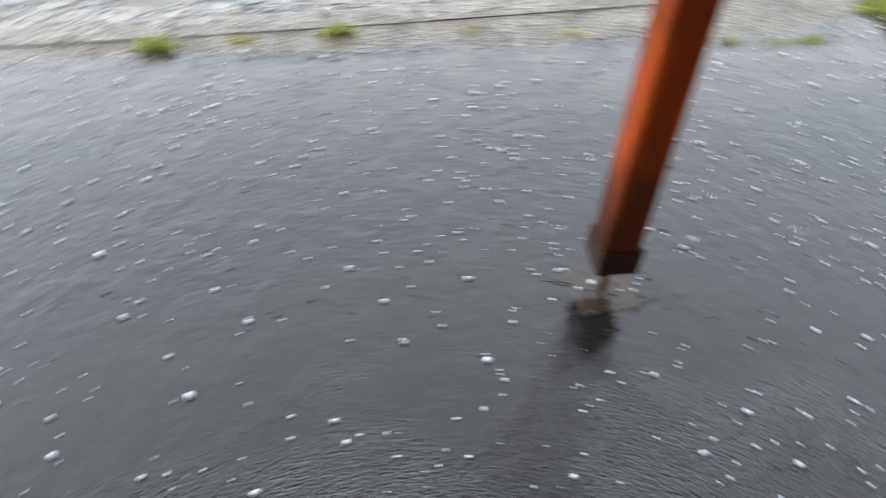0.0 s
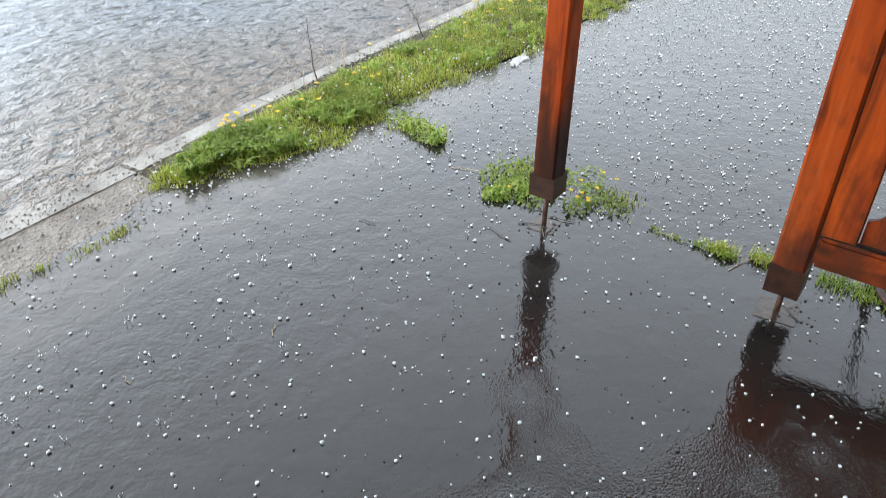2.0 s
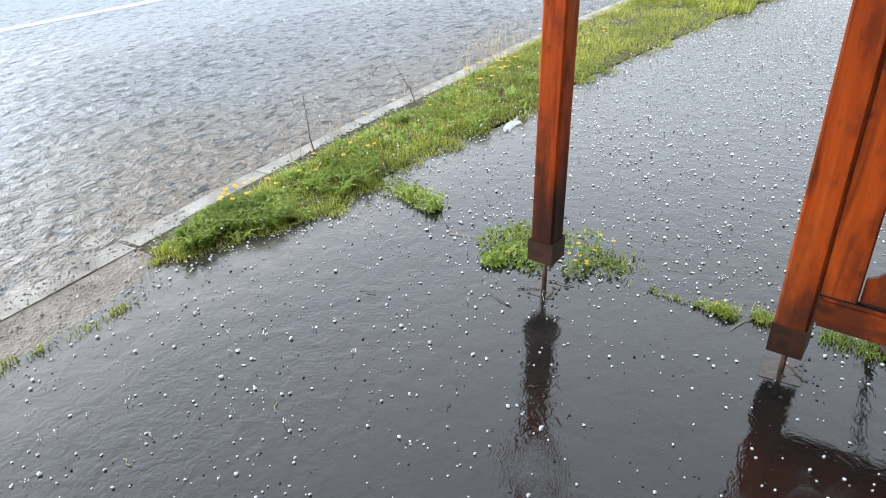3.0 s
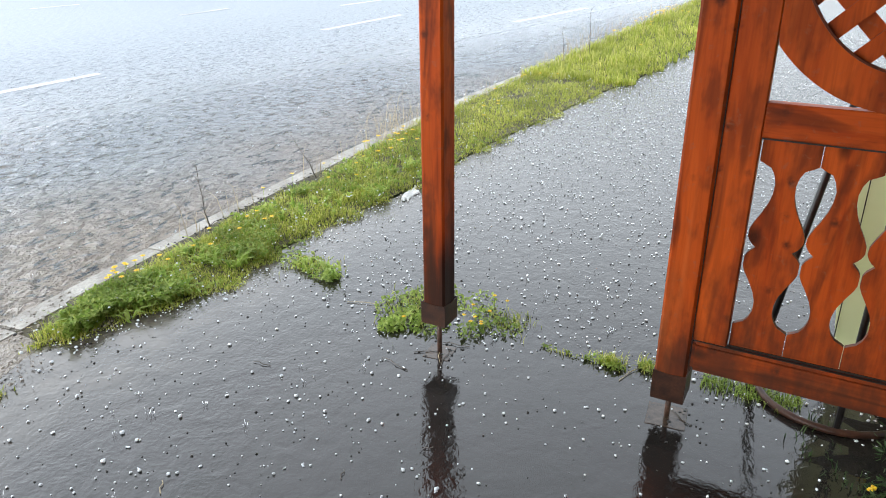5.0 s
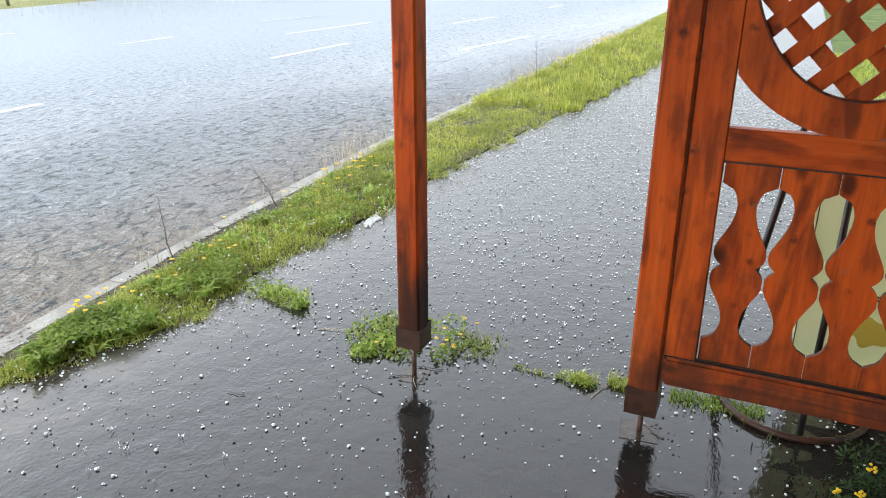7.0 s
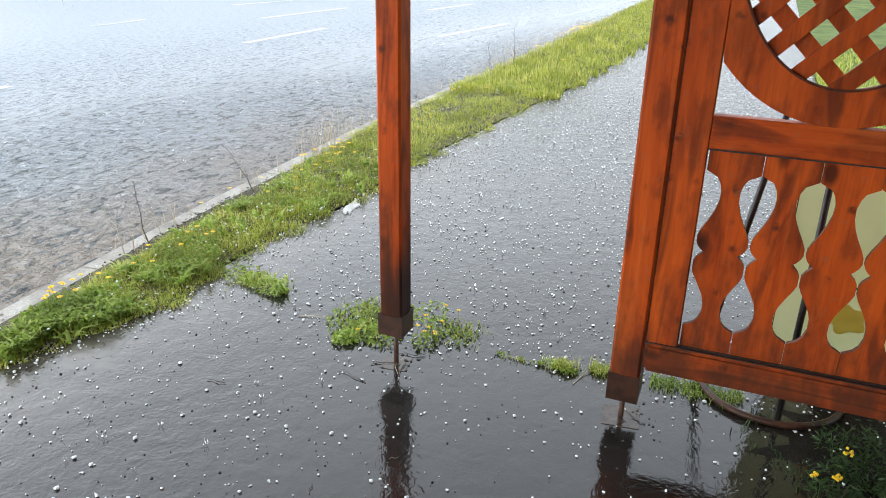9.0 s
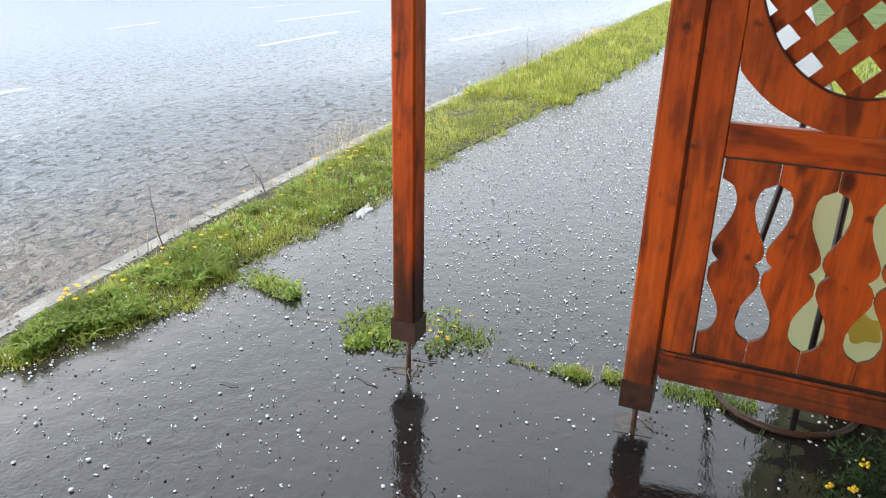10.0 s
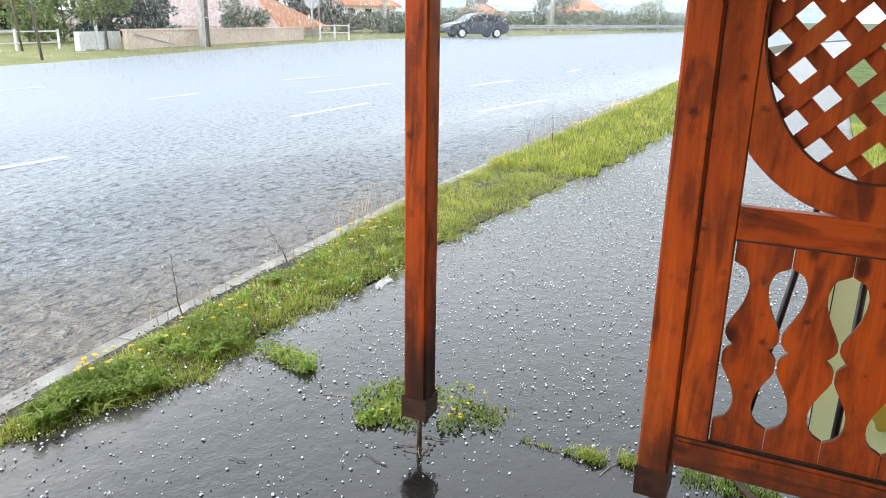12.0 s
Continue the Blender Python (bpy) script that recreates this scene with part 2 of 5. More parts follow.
        bump(nt, p, calc(nt, "ADD", grain, calc(nt, "MULTIPLY", blotch, 0.6)), 0.35, 0.003)
    return build


def build_leaf(a, b, c):
    def build(nt, p):
        geo = nt.nodes.new("ShaderNodeNewGeometry")
        v = coords(nt)
        col = ramp(nt, geo.outputs["Random Per Island"], [(0.0, a), (0.55, b), (1.0, c)])
        col = blend(nt, calc(nt, "MULTIPLY", ramp(nt, noise_tex(nt, v, 2.2, 3), [(0.35, 0.0), (0.7, 1.0)]), 0.6), col, tuple(0.6 * k for k in a))
        nt.links.new(col, p.inputs["Base Color"])
        p.inputs["Roughness"].default_value = 0.5
        p.inputs["Specular IOR Level"].default_value = 0.35
        tr = nt.nodes.new("ShaderNodeBsdfTranslucent")
        nt.links.new(col, tr.inputs["Color"])
        mx = nt.nodes.new("ShaderNodeMixShader")
        mx.inputs[0].default_value = 0.5
        nt.links.new(p.outputs[0], mx.inputs[1])
        nt.links.new(tr.outputs[0], mx.inputs[2])
        nt.links.new(mx.outputs[0], nt.nodes["Material Output"].inputs["Surface"])
    return build


def build_hail(nt, p):
    v = coords(nt)
    nt.links.new(ramp(nt, noise_tex(nt, v, 60, 2), [(0.3, (0.62, 0.66, 0.7)), (0.7, (0.92, 0.94, 0.95))]), p.inputs["Base Color"])
    p.inputs["Roughness"].default_value = 0.18
    p.inputs["Subsurface Weight"].default_value = 0.3
    p.inputs["Subsurface Radius"].default_value = (0.004, 0.004, 0.004)


def build_water_drop(nt, p):
    p.inputs["Base Color"].default_value = (0.9, 0.93, 0.96, 1)
    p.inputs["Roughness"].default_value = 0.05
    p.inputs["IOR"].default_value = 1.33
    p.inputs["Transmission Weight"].default_value = 0.93


def build_plastic(nt, p, a=(0.72, 0.74, 0.5), b=(0.82, 0.83, 0.62)):
    v = coords(nt)
    col = ramp(nt, noise_tex(nt, v, 3, 4), [(0.3, a), (0.7, b)])
    nt.links.new(col, p.inputs["Base Color"])
    p.inputs["Roughness"].default_value = 0.35
    tr = nt.nodes.new("ShaderNodeBsdfTranslucent")
    nt.links.new(col, tr.inputs["Color"])
    mx = nt.nodes.new("ShaderNodeMixShader")
    mx.inputs[0].default_value = 0.6
    nt.links.new(p.outputs[0], mx.inputs[1])
    nt.links.new(tr.outputs[0], mx.inputs[2])
    nt.links.new(mx.outputs[0], nt.nodes["Material Output"].inputs["Surface"])


M = {
    "asphalt": material("wet asphalt", build_wet_asphalt),
    "flood": material("rain-beaten flood water", build_flood),
    "wood": material("stained wood", build_wood("plain")),
    # Cut faces coloured darker, so the openings read as shaded inside.
    "edge_shade": mottled("wood edge darkened as shade", (0.05, 0.012, 0.005), (0.13, 0.03, 0.01), 20, 0.5, 120, 0.3, 0.002, 0.2),
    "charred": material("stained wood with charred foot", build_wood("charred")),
    "post_wood": material("weathered stained post wood", build_wood("post")),
    "rail": material("stained wood rail", build_wood("rail")),
    "iron": mottled("rusty brown iron", (0.022, 0.011, 0.008), (0.065, 0.026, 0.015), 18, 0.4, 120, 0.25, 0.002, 0.3),
    "rust": mottled("rust", (0.05, 0.025, 0.016), (0.13, 0.065, 0.042), 22, 0.55, 120, 0.4, 0.002),
    "plate": mottled("rust-brown wet plate", (0.03, 0.02, 0.014), (0.085, 0.058, 0.04), 25, 0.12, 120, 0.12, 0.001, 0.5),
    "black": mottled("black painted tube", (0.008, 0.007, 0.007), (0.02, 0.018, 0.017), 20, 0.35, 150, 0.15, 0.001),
    "kerb": mottled("wet kerb concrete", (0.13, 0.112, 0.088), (0.36, 0.335, 0.295), 3.2, 0.4, 55, 0.9, 0.008),
    "kerb_pale": mottled("pale broken concrete", (0.4, 0.4, 0.39), (0.6, 0.6, 0.58), 14, 0.4, 60, 0.6, 0.006),
    "silt": mottled("silted concrete", (0.17, 0.142, 0.113), (0.31, 0.268, 0.222), 6, 0.3, 48, 1.0, 0.02),
    "soil": mottled("soil", (0.06, 0.052, 0.034), (0.11, 0.1, 0.05), 6, 0.85, 60, 0.8, 0.01),
    # Dark matt surface for the sheet added beside the screen.
    "dark_sheet": mottled("dark matt sheet", (0.008, 0.0065, 0.005), (0.02, 0.016, 0.012), 9, 0.7, 70, 0.9, 0.012, 0.1),
    "paint": mottled("worn road paint", (0.4, 0.41, 0.42), (0.7, 0.7, 0.69), 5, 0.3, 60, 0.3, 0.002),
    "turf": mottled("far turf", (0.2, 0.215, 0.07), (0.32, 0.31, 0.12), 0.8, 0.85, 14, 0.8, 0.03),
    "lawn": mottled("lawn", (0.05, 0.09, 0.012), (0.14, 0.19, 0.03), 2.2, 0.85, 22, 1.0, 0.03),
    "earth": mottled("far fields", (0.07, 0.1, 0.045), (0.14, 0.16, 0.08), 0.02, 0.9, 0.4, 0.3, 0.1),
    "grass": material("grass blades", build_leaf((0.25, 0.33, 0.04), (0.55, 0.59, 0.1), (0.85, 0.77, 0.3))),
    "clover": material("weed leaves", build_leaf((0.17, 0.28, 0.04), (0.38, 0.51, 0.09), (0.58, 0.66, 0.2))),
    "dark_weed": material("dark weed leaves", build_leaf((0.03, 0.06, 0.02), (0.05, 0.1, 0.03), (0.1, 0.16, 0.05))),
    "straw": mottled("dry stalk", (0.34, 0.27, 0.17), (0.5, 0.42, 0.27), 30, 0.8, 200, 0.2, 0.001),
    "petal": mottled("yellow petals", (0.72, 0.43, 0.01), (0.85, 0.6, 0.03), 60, 0.5, 200, 0.1, 0.001),
    "bark": mottled("bark", (0.06, 0.05, 0.04), (0.13, 0.11, 0.09), 12, 0.85, 60, 0.7, 0.01),
    # The three far leaf colours are lightened to stand for rain haze.
    "conifer": material("conifer needles lightened for haze", build_leaf((0.08, 0.115, 0.105), (0.13, 0.175, 0.155), (0.2, 0.25, 0.21))),
    "foliage": material("far foliage lightened for haze", build_leaf((0.15, 0.2, 0.14), (0.23, 0.3, 0.2), (0.36, 0.42, 0.28))),
    "light_foliage": material("light far foliage paled for haze", build_leaf((0.16, 0.22, 0.08), (0.26, 0.33, 0.12), (0.4, 0.44, 0.2))),
    "hail": material("hail ice", build_hail),
    "drop": material("splashed water", build_water_drop),
    "debris": mottled("dark grit", (0.006, 0.005, 0.004), (0.025, 0.02, 0.016), 80, 0.5, 300, 0.4, 0.001),
    "board": material("pale translucent plastic board", build_plastic),
    "yellow": material("yellow print", lambda nt, p: build_plastic(nt, p, (0.74, 0.55, 0.12), (0.82, 0.66, 0.22))),
    "pinkwall": mottled("pinkish rendered wall", (0.62, 0.48, 0.39), (0.73, 0.58, 0.48), 0.8, 0.85, 12, 0.3, 0.01),
    "pinkroof": mottled("weathered pink roof tiles", (0.42, 0.32, 0.3), (0.52, 0.42, 0.4), 0.6, 0.7, 5, 0.4, 0.03),
    "tileroof": mottled("orange roof tiles", (0.5, 0.2, 0.09), (0.62, 0.29, 0.15), 0.8, 0.7, 6, 0.4, 0.03),
    "render": mottled("cream house render", (0.6, 0.55, 0.46), (0.72, 0.67, 0.58), 0.6, 0.8, 9, 0.2, 0.01),
    "concrete": mottled("pole concrete", (0.36, 0.35, 0.32), (0.5, 0.48, 0.45), 3, 0.7, 30, 0.3, 0.004),
    "pole_wood": mottled("creosoted pole wood", (0.1, 0.075, 0.06), (0.17, 0.13, 0.1), 4, 0.7, 40, 0.4, 0.004),
    "white": mottled("white painted metal", (0.66, 0.67, 0.67), (0.78, 0.78, 0.78), 3, 0.45, 40, 0.1, 0.001),
    "steel": mottled("galvanised steel", (0.34, 0.35, 0.36), (0.46, 0.47, 0.48), 4, 0.4, 60, 0.15, 0.001, metal=0.6),
    # Dark blue-grey, with a little rain haze mixed into the colour.
    "carpaint": mottled("dark blue-grey car paint", (0.04, 0.048, 0.065), (0.055, 0.065, 0.085), 2, 0.18, 90, 0.02, 0.001),
    "glass": mottled("tinted car glass", (0.012, 0.014, 0.016), (0.02, 0.022, 0.024), 2, 0.06, 30, 0.0, 0.001),
    "tyre": mottled("tyre rubber", (0.015, 0.015, 0.015), (0.025, 0.025, 0.025), 20, 0.7, 80, 0.3, 0.002),
    "red": mottled("red lamp glass", (0.4, 0.03, 0.02), (0.5, 0.05, 0.03), 9, 0.2, 60, 0.0, 0.001),
    # Woods this pale and blue carry the haze in their base colour.
    "hill": mottled("distant wooded hill with haze in its colour", (0.3, 0.38, 0.42), (0.4, 0.47, 0.5), 0.01, 0.95, 0.1, 0.2, 0.5),
    "ceiling": mottled("stained boarding", (0.05, 0.019, 0.01), (0.09, 0.032, 0.016), 3, 0.6, 40, 0.3, 0.003),
}

# ---------------------------------------------------------------- mesh helpers
def mesh_object(name, verts, faces, mat, smooth=False):
    me = bpy.data.meshes.new(name)
    me.from_pydata([tuple(v) for v in verts], [], [tuple(int(i) for i in f) for f in faces])
    me.materials.append(M[mat])
    if smooth:
        me.polygons.foreach_set("use_smooth", [True] * len(me.polygons))
    me.update()
    return new(name, me)


def part(name, bm, mat, parent=None, label="", smooth=False, edge=""):
    me = bpy.data.meshes.new(name)
    bmesh.ops.recalc_face_normals(bm, faces=bm.faces)
    bm.to_mesh(me)
    bm.free()
    me.materials.append(M[mat])
    if edge:
        me.materials.append(M[edge])
    if smooth:
        me.polygons.foreach_set("use_smooth", [True] * len(me.polygons))
    ob = new(name, me)
    ob.parent = parent
    if label:
        ob["label"] = label
    return ob


def thing(name, at, label, category, group="", turn=0.0, kind=""):
    e = new(name)
    e.empty_display_size = 0.1
    e.matrix_world = pose(*at, 0, 0, turn)
    return tagged(e, label, category, group, kind)


def box(lo, hi, bevel=0.0, segments=1, bm=None):
    bm = bm or bmesh.new()
    vs = bmesh.ops.create_cube(bm, size=1)["verts"]
    for v in vs:
        v.co = Vector([lo[i] + (v.co[i] + 0.5) * (hi[i] - lo[i]) for i in range(3)])
    if bevel:
        edges = list({e for v in vs for e in v.link_edges})
        bmesh.ops.bevel(bm, geom=edges, offset=bevel, segments=segments, affect="EDGES")
    return bm


def tube(points, radius, sides=10, bm=None, radius_end=None):
    bm = bm or bmesh.new()
    pts = [Vector(p) for p in points]
    rings = []
    for i, p in enumerate(pts):
        d = (pts[min(i + 1, len(pts) - 1)] - pts[max(i - 1, 0)]).normalized()
        a = d.orthogonal().normalized() if i == 0 else (a - d * a.dot(d)).normalized()
        b = d.cross(a)
        r = radius if radius_end is None else radius + (radius_end - radius) * i / (len(pts) - 1)
        rings.append([bm.verts.new(p + r * (math.cos(2 * math.pi * k / sides) * a + math.sin(2 * math.pi * k / sides) * b)) for k in range(sides)])
    for r0, r1 in zip(rings, rings[1:]):
        for k in range(sides):
            bm.faces.new((r0[k], r0[(k + 1) % sides], r1[(k + 1) % sides], r1[k]))
    bm.faces.new(rings[0][::-1])
    bm.faces.new(rings[-1])
    return bm


def slab(outline, x0, x1, bm=None):
    """A flat board in the y-z plane: outline [(y, z)...] from x0 to x1."""
    bm = bm or bmesh.new()
    f = [bm.verts.new((x0, y, z)) for y, z in outline]
    b = [bm.verts.new((x1, y, z)) for y, z in outline]
    n = len(outline)
    bm.faces.new(f)
    bm.faces.new(b[::-1])
    for i in range(n):
        # side faces take the second slot, coloured dark as shade
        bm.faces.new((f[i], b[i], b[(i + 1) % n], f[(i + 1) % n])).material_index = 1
    return bm


def strip(name, xs, edge_a, edge_b, rows, height, mat):
    """A sheet over the columns xs, from edge_a(x) to edge_b(x) in y."""
    verts = [(x, y, height(x, y)) for x in xs for y in np.linspace(edge_a(x), edge_b(x), rows)]
    faces = [(i * rows + j, (i + 1) * rows + j, (i + 1) * rows + j + 1, i * rows + j + 1) for i in range(len(xs) - 1) for j in range(rows - 1)]
    return mesh_object(name, verts, faces, mat, True)


# ---------------------------------------------------------------- lie of the land
def rise(x, y):
    s = min(max((math.hypot(x, y) - 10) / 40, 0), 1)
    return 0.42 * s * s * (3 - 2 * s)


def kerb_y(x):
    return float(np.interp(x, [-40, -1.7, 0, 1.3, 3.2, 4.4, 6.8, 10.7, 22, 40, 60, 90, 160], [2.2, 3.12, 3.22, 3.32, 3.53, 3.62, 3.73, 3.73, 3.6, 3.2, 1.5, -6, -40]))


def far_y(x):
    return float(np.interp(x, [-60, 15, 20, 25, 33.5, 42, 50, 60, 74, 100, 160], [22.3, 22.3, 22.7, 23.2, 24.0, 24.3, 23.2, 20.9, 19.0, 14.4, -12]))


def verge_y(x):
    return float(np.interp(x, [1.9, 2.25, 2.7, 3.3, 3.9, 4.5, 6, 7, 8.5, 10, 13.2, 22, 40, 60, 90, 160], [3.08, 2.88, 2.75, 2.72, 2.76, 2.62, 2.62, 2.52, 2.4, 2.22, 2.06, 1.95, 1.7, 0.2, -7.3, -41.2]))


def foot_y(x):
    return 2.9 if x < 1.9 else verge_y(x) + 0.05


def lawn_y(x):
    return float(np.interp(x, [-40, 3.1, 3.3, 30, 60, 90, 160], [-6, -6, -0.72, -0.8, -3, -10, -44]))


XS = list(np.arange(-40, -3, 2.0)) + list(np.arange(-3, 14, 0.5)) + list(np.arange(14, 160, 3.0))

g = 3000
gx = [-g, -500, -120, -60, -20, 0, 20, 40, 60, 90, 130, 200, 600, g]
verts = [(x, y, rise(x, y) - 0.35) for x in gx for y in gx]
n = len(gx)
tagged(mesh_object("ground", verts, [(i * n + j, (i + 1) * n + j, (i + 1) * n + j + 1, i * n + j + 1) for i in range(n - 1) for j in range(n - 1)], "earth", True),
       "dull green open ground reaching to the horizon", "ground", kind="structure")
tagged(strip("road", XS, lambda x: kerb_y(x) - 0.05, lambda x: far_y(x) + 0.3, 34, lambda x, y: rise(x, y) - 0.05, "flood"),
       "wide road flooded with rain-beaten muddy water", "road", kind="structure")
tagged(strip("pavement", XS, lambda x: lawn_y(x) - 0.1, lambda x: foot_y(x) + (0.12 if x < 1.9 else 0.0), 12, lambda x, y: rise(x, y), "asphalt"),
       "dark wet asphalt footway under standing rain water", "footway", kind="structure")
tagged(strip("gutter_apron", list(np.arange(-12, 2.1, 0.4)), lambda x: foot_y(x) - 0.03 + 0.02 * math.sin(9 * x), lambda x: kerb_y(x) - 0.145, 6, lambda x, y: 0.0085 * min(1.0, (y - foot_y(x) + 0.03) / 0.1) - 0.003 + 0.002 * math.sin(7 * x + 4 * y), "silt"),
       "beige silted concrete strip along the kerb", "gutter", kind="structure")
tagged(strip("verge_soil", [1.85, 2.0, 2.2, 2.35] + [x for x in XS if x > 2.4], lambda x: verge_y(x) + 0.07, lambda x: kerb_y(x) - 0.12, 7,
             lambda x, y: rise(x, y) + 0.006 + (0.02 if x > 2.3 else 0.004) * max(0, 1 - ((y - (verge_y(x) + kerb_y(x)) / 2) / (0.5 * (kerb_y(x) - verge_y(x)))) ** 2) - 0.004, "soil"),
       "earth bank of the grass verge beside the kerb", "verge", kind="structure")
tagged(strip("lawn", [x for x in XS if x > 3.2], lambda x: lawn_y(x) - 60, lambda x: lawn_y(x), 10, lambda x, y: rise(x, 0) + 0.015, "lawn"),
       "green lawn beside the footway", "lawn", kind="structure")
tagged(strip("far_verge", XS, lambda x: far_y(x) + 0.25, lambda x: far_y(x) + 90, 60, lambda x, y: rise(x, far_y(x)) + (0.06 if y > far_y(x) + 1 else -0.07), "turf"),
       "yellowish grass verge across the road", "verge", kind="structure")
# road markings: lane dashes
for x0, x1, y0, y1 in ((4.0, 6.94, 8.95, 8.87), (11.76, 14.4, 8.79, 8.69), (14.4, 17.3, 6.05, 5.52), (15.3, 18.5, 10.92, 10.44), (19.2, 21.3, 8.34, 7.95), (25.1, 26.3, 7.43, 7.33),
                       (12.2, 13.7, 12.93, 12.91), (17.5, 19.5, 13.37, 12.8), (11.5, 12.6, 16.9, 16.7), (-6.0, -3.0, 9.0, 9.0)):
    verts = [(x0 + (x1 - x0) * t, y0 + (y1 - y0) * t + s, rise(x0 + (x1 - x0) * t, y0) - 0.046) for t in (0, 0.25, 0.5, 0.75, 1) for s in (-0.07, 0.07)]
    ob = mesh_object("road_marking", verts, [(2 * i, 2 * i + 2, 2 * i + 3, 2 * i + 1) for i in range(4)], "paint")
    tagged(ob, "worn white lane dash under shallow water", "road marking", "lane dashes", "structure")

# ---------------------------------------------------------------- shelter: posts, panel, roof, added wall behind
def post(at, shoe_z, top, mat, label, plate, group="shelter posts", h=0.052, cheek=0.088):
    p = thing("timber_post", (*at, 0), label, "post", group)
    bm = box((-h, -h, shoe_z + 0.004), (h, h, top), 0.009, 1)
    part("shaft", bm, mat, p)
    bm = bmesh.new()
    s, t = h + 0.0065 - 0.5 * max(0, h - 0.052), 0.004
    # folded steel shoe: four cheeks with slightly dipped rims, and a floor
    for k in range(4):
        r = Matrix.Rotation(k * math.pi / 2, 4, "Z")
        outer = [(-s, -s, shoe_z), (s, -s, shoe_z), (s, -s, shoe_z + cheek), (0, -s, shoe_z + cheek - 0.005), (-s, -s, shoe_z + cheek + 0.002)]
        a = [bm.verts.new(r @ Vector(q)) for q in outer]
        b = [bm.verts.new(r @ Vector((q[0] * (1 - t / s), q[1] + t, q[2]))) for q in outer]
        bm.faces.new(a)
        bm.faces.new(b[::-1])
        for i in range(5):
            bm.faces.new((a[i], b[i], b[(i + 1) % 5], a[(i + 1) % 5]))
    box((-s + t, -s + t, shoe_z), (s - t, s - t, shoe_z + 0.003), 0, 1, bm)
    part("shoe", bm, "iron", p, "dark rusty steel shoe")
    part("rod", tube([(0, 0, -0.02), (0, 0, shoe_z + 0.01)], 0.011, 10), "rust", p, "rusty steel rod", True)
    bm = box((-plate, -plate, -0.004), (plate, plate, 0.0025), 0.001)
    bmesh.ops.rotate(bm, verts=bm.verts, cent=(0, 0, 0), matrix=Matrix.Rotation(0.12, 3, "Z"))
    part("base_plate", bm, "plate", p, "rusty base plate in the puddle")
    return p


TOP = 2.62
post((0.385, 1.6), 0.125, TOP, "post_wood", "red-brown stained timber post on a rusty rod", 0.09)
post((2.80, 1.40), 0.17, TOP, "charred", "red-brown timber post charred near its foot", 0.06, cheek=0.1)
post((2.80, 0.387), 0.11, TOP, "post_wood", "red-brown timber post beside the carved panel", 0.075, h=0.058, cheek=0.12)
post((2.80, -0.68), 0.05, TOP, "post_wood", "red-brown timber post beside the carved panel", 0.068)

CY, HALF = -0.149, 0.359
panel = thing("carved_panel", (2.80, CY, 0), "red-brown carved timber screen with balusters and oval lattice", "screen")
F0, F1 = -0.045, 0.005
for side in (1, -1):
    a, b = sorted((side * HALF, side * 0.4755))
    part("stile", box((F0, a, 0.385), (F1, b, 2.58), 0.004), "wood", panel)
part("bottom_rail", box((F0 - 0.012, -0.473, 0.262), (F1, 0.473, 0.382), 0.012, 2), "rail", panel)
part("middle_rail", box((F0 + 0.001, -HALF, 1.15), (F1, HALF, 1.262), 0.004), "rail", panel)
part("top_rail", box((F0 + 0.001, -HALF, 2.465), (F1, HALF, 2.58), 0.004), "rail", panel)
# oval ring
ZC, AI, BI, AO, BO = 1.862, 0.354, 0.488, 0.50, 0.604
bm = bmesh.new()
loops = []
N = 96
for x in (F0 + 0.002, F1 - 0.008):
    ring_in, ring_out = [], []
    for k in range(N):
        a = 2 * math.pi * k / N
        ring_in.append(bm.verts.new((x, AI * math.cos(a), ZC + BI * math.sin(a))))
        y, z = AO * math.cos(a), ZC + BO * math.sin(a)
        if abs(y) > HALF - 0.001:
            z = ZC + BO * math.sin(a) * 1.0
            y = math.copysign(HALF - 0.001, y)
        ring_out.append(bm.verts.new((x, y, z)))
    loops.append((ring_in, ring_out))
(i0, o0), (i1, o1) = loops
for k in range(N):
    j = (k + 1) % N
    bm.faces.new((i0[k], i0[j], o0[j], o0[k]))
    bm.faces.new((i1[k], o1[k], o1[j], i1[j]))
    # both rims of the ring get the shade-dark slot too
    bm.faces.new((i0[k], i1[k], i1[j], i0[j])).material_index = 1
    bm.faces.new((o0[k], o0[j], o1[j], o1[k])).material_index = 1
part("oval_ring", bm, "wood", panel, edge="edge_shade")
# balusters cut from boards
PROFILE = [(1.15, 0), (1.072, 0), (1.060, 0.022), (1.052, 0.038), (1.03, 0.050), (1.0, 0.057), (0.965, 0.055), (0.93, 0.046), (0.895, 0.031), (0.86, 0.013), (0.835, 0.003), (0.812, 0.002),
           (0.796, 0.009), (0.783, 0.020), (0.774, 0.031), (0.764, 0.021), (0.752, 0.010), (0.736, 0.002), (0.70, 0.002), (0.68, 0.010), (0.65, 0.027), (0.61, 0.047), (0.575, 0.056), (0.54, 0.056),
           (0.51, 0.046), (0.492, 0.032), (0.482, 0.014), (0.474, 0), (0.38, 0)]
for k in range(4):
    c = (1.5 - k) * 0.1775
    half = 0.0875
    right = [(c - half + h, z) for z, h in PROFILE]
    left = [(c + half - h, z) for z, h in reversed(PROFILE)]
    part("baluster", slab(right + left, -0.024 + 0.002 * (k % 2), -0.005 + 0.002 * (k % 2)), "wood", panel, edge="edge_shade")
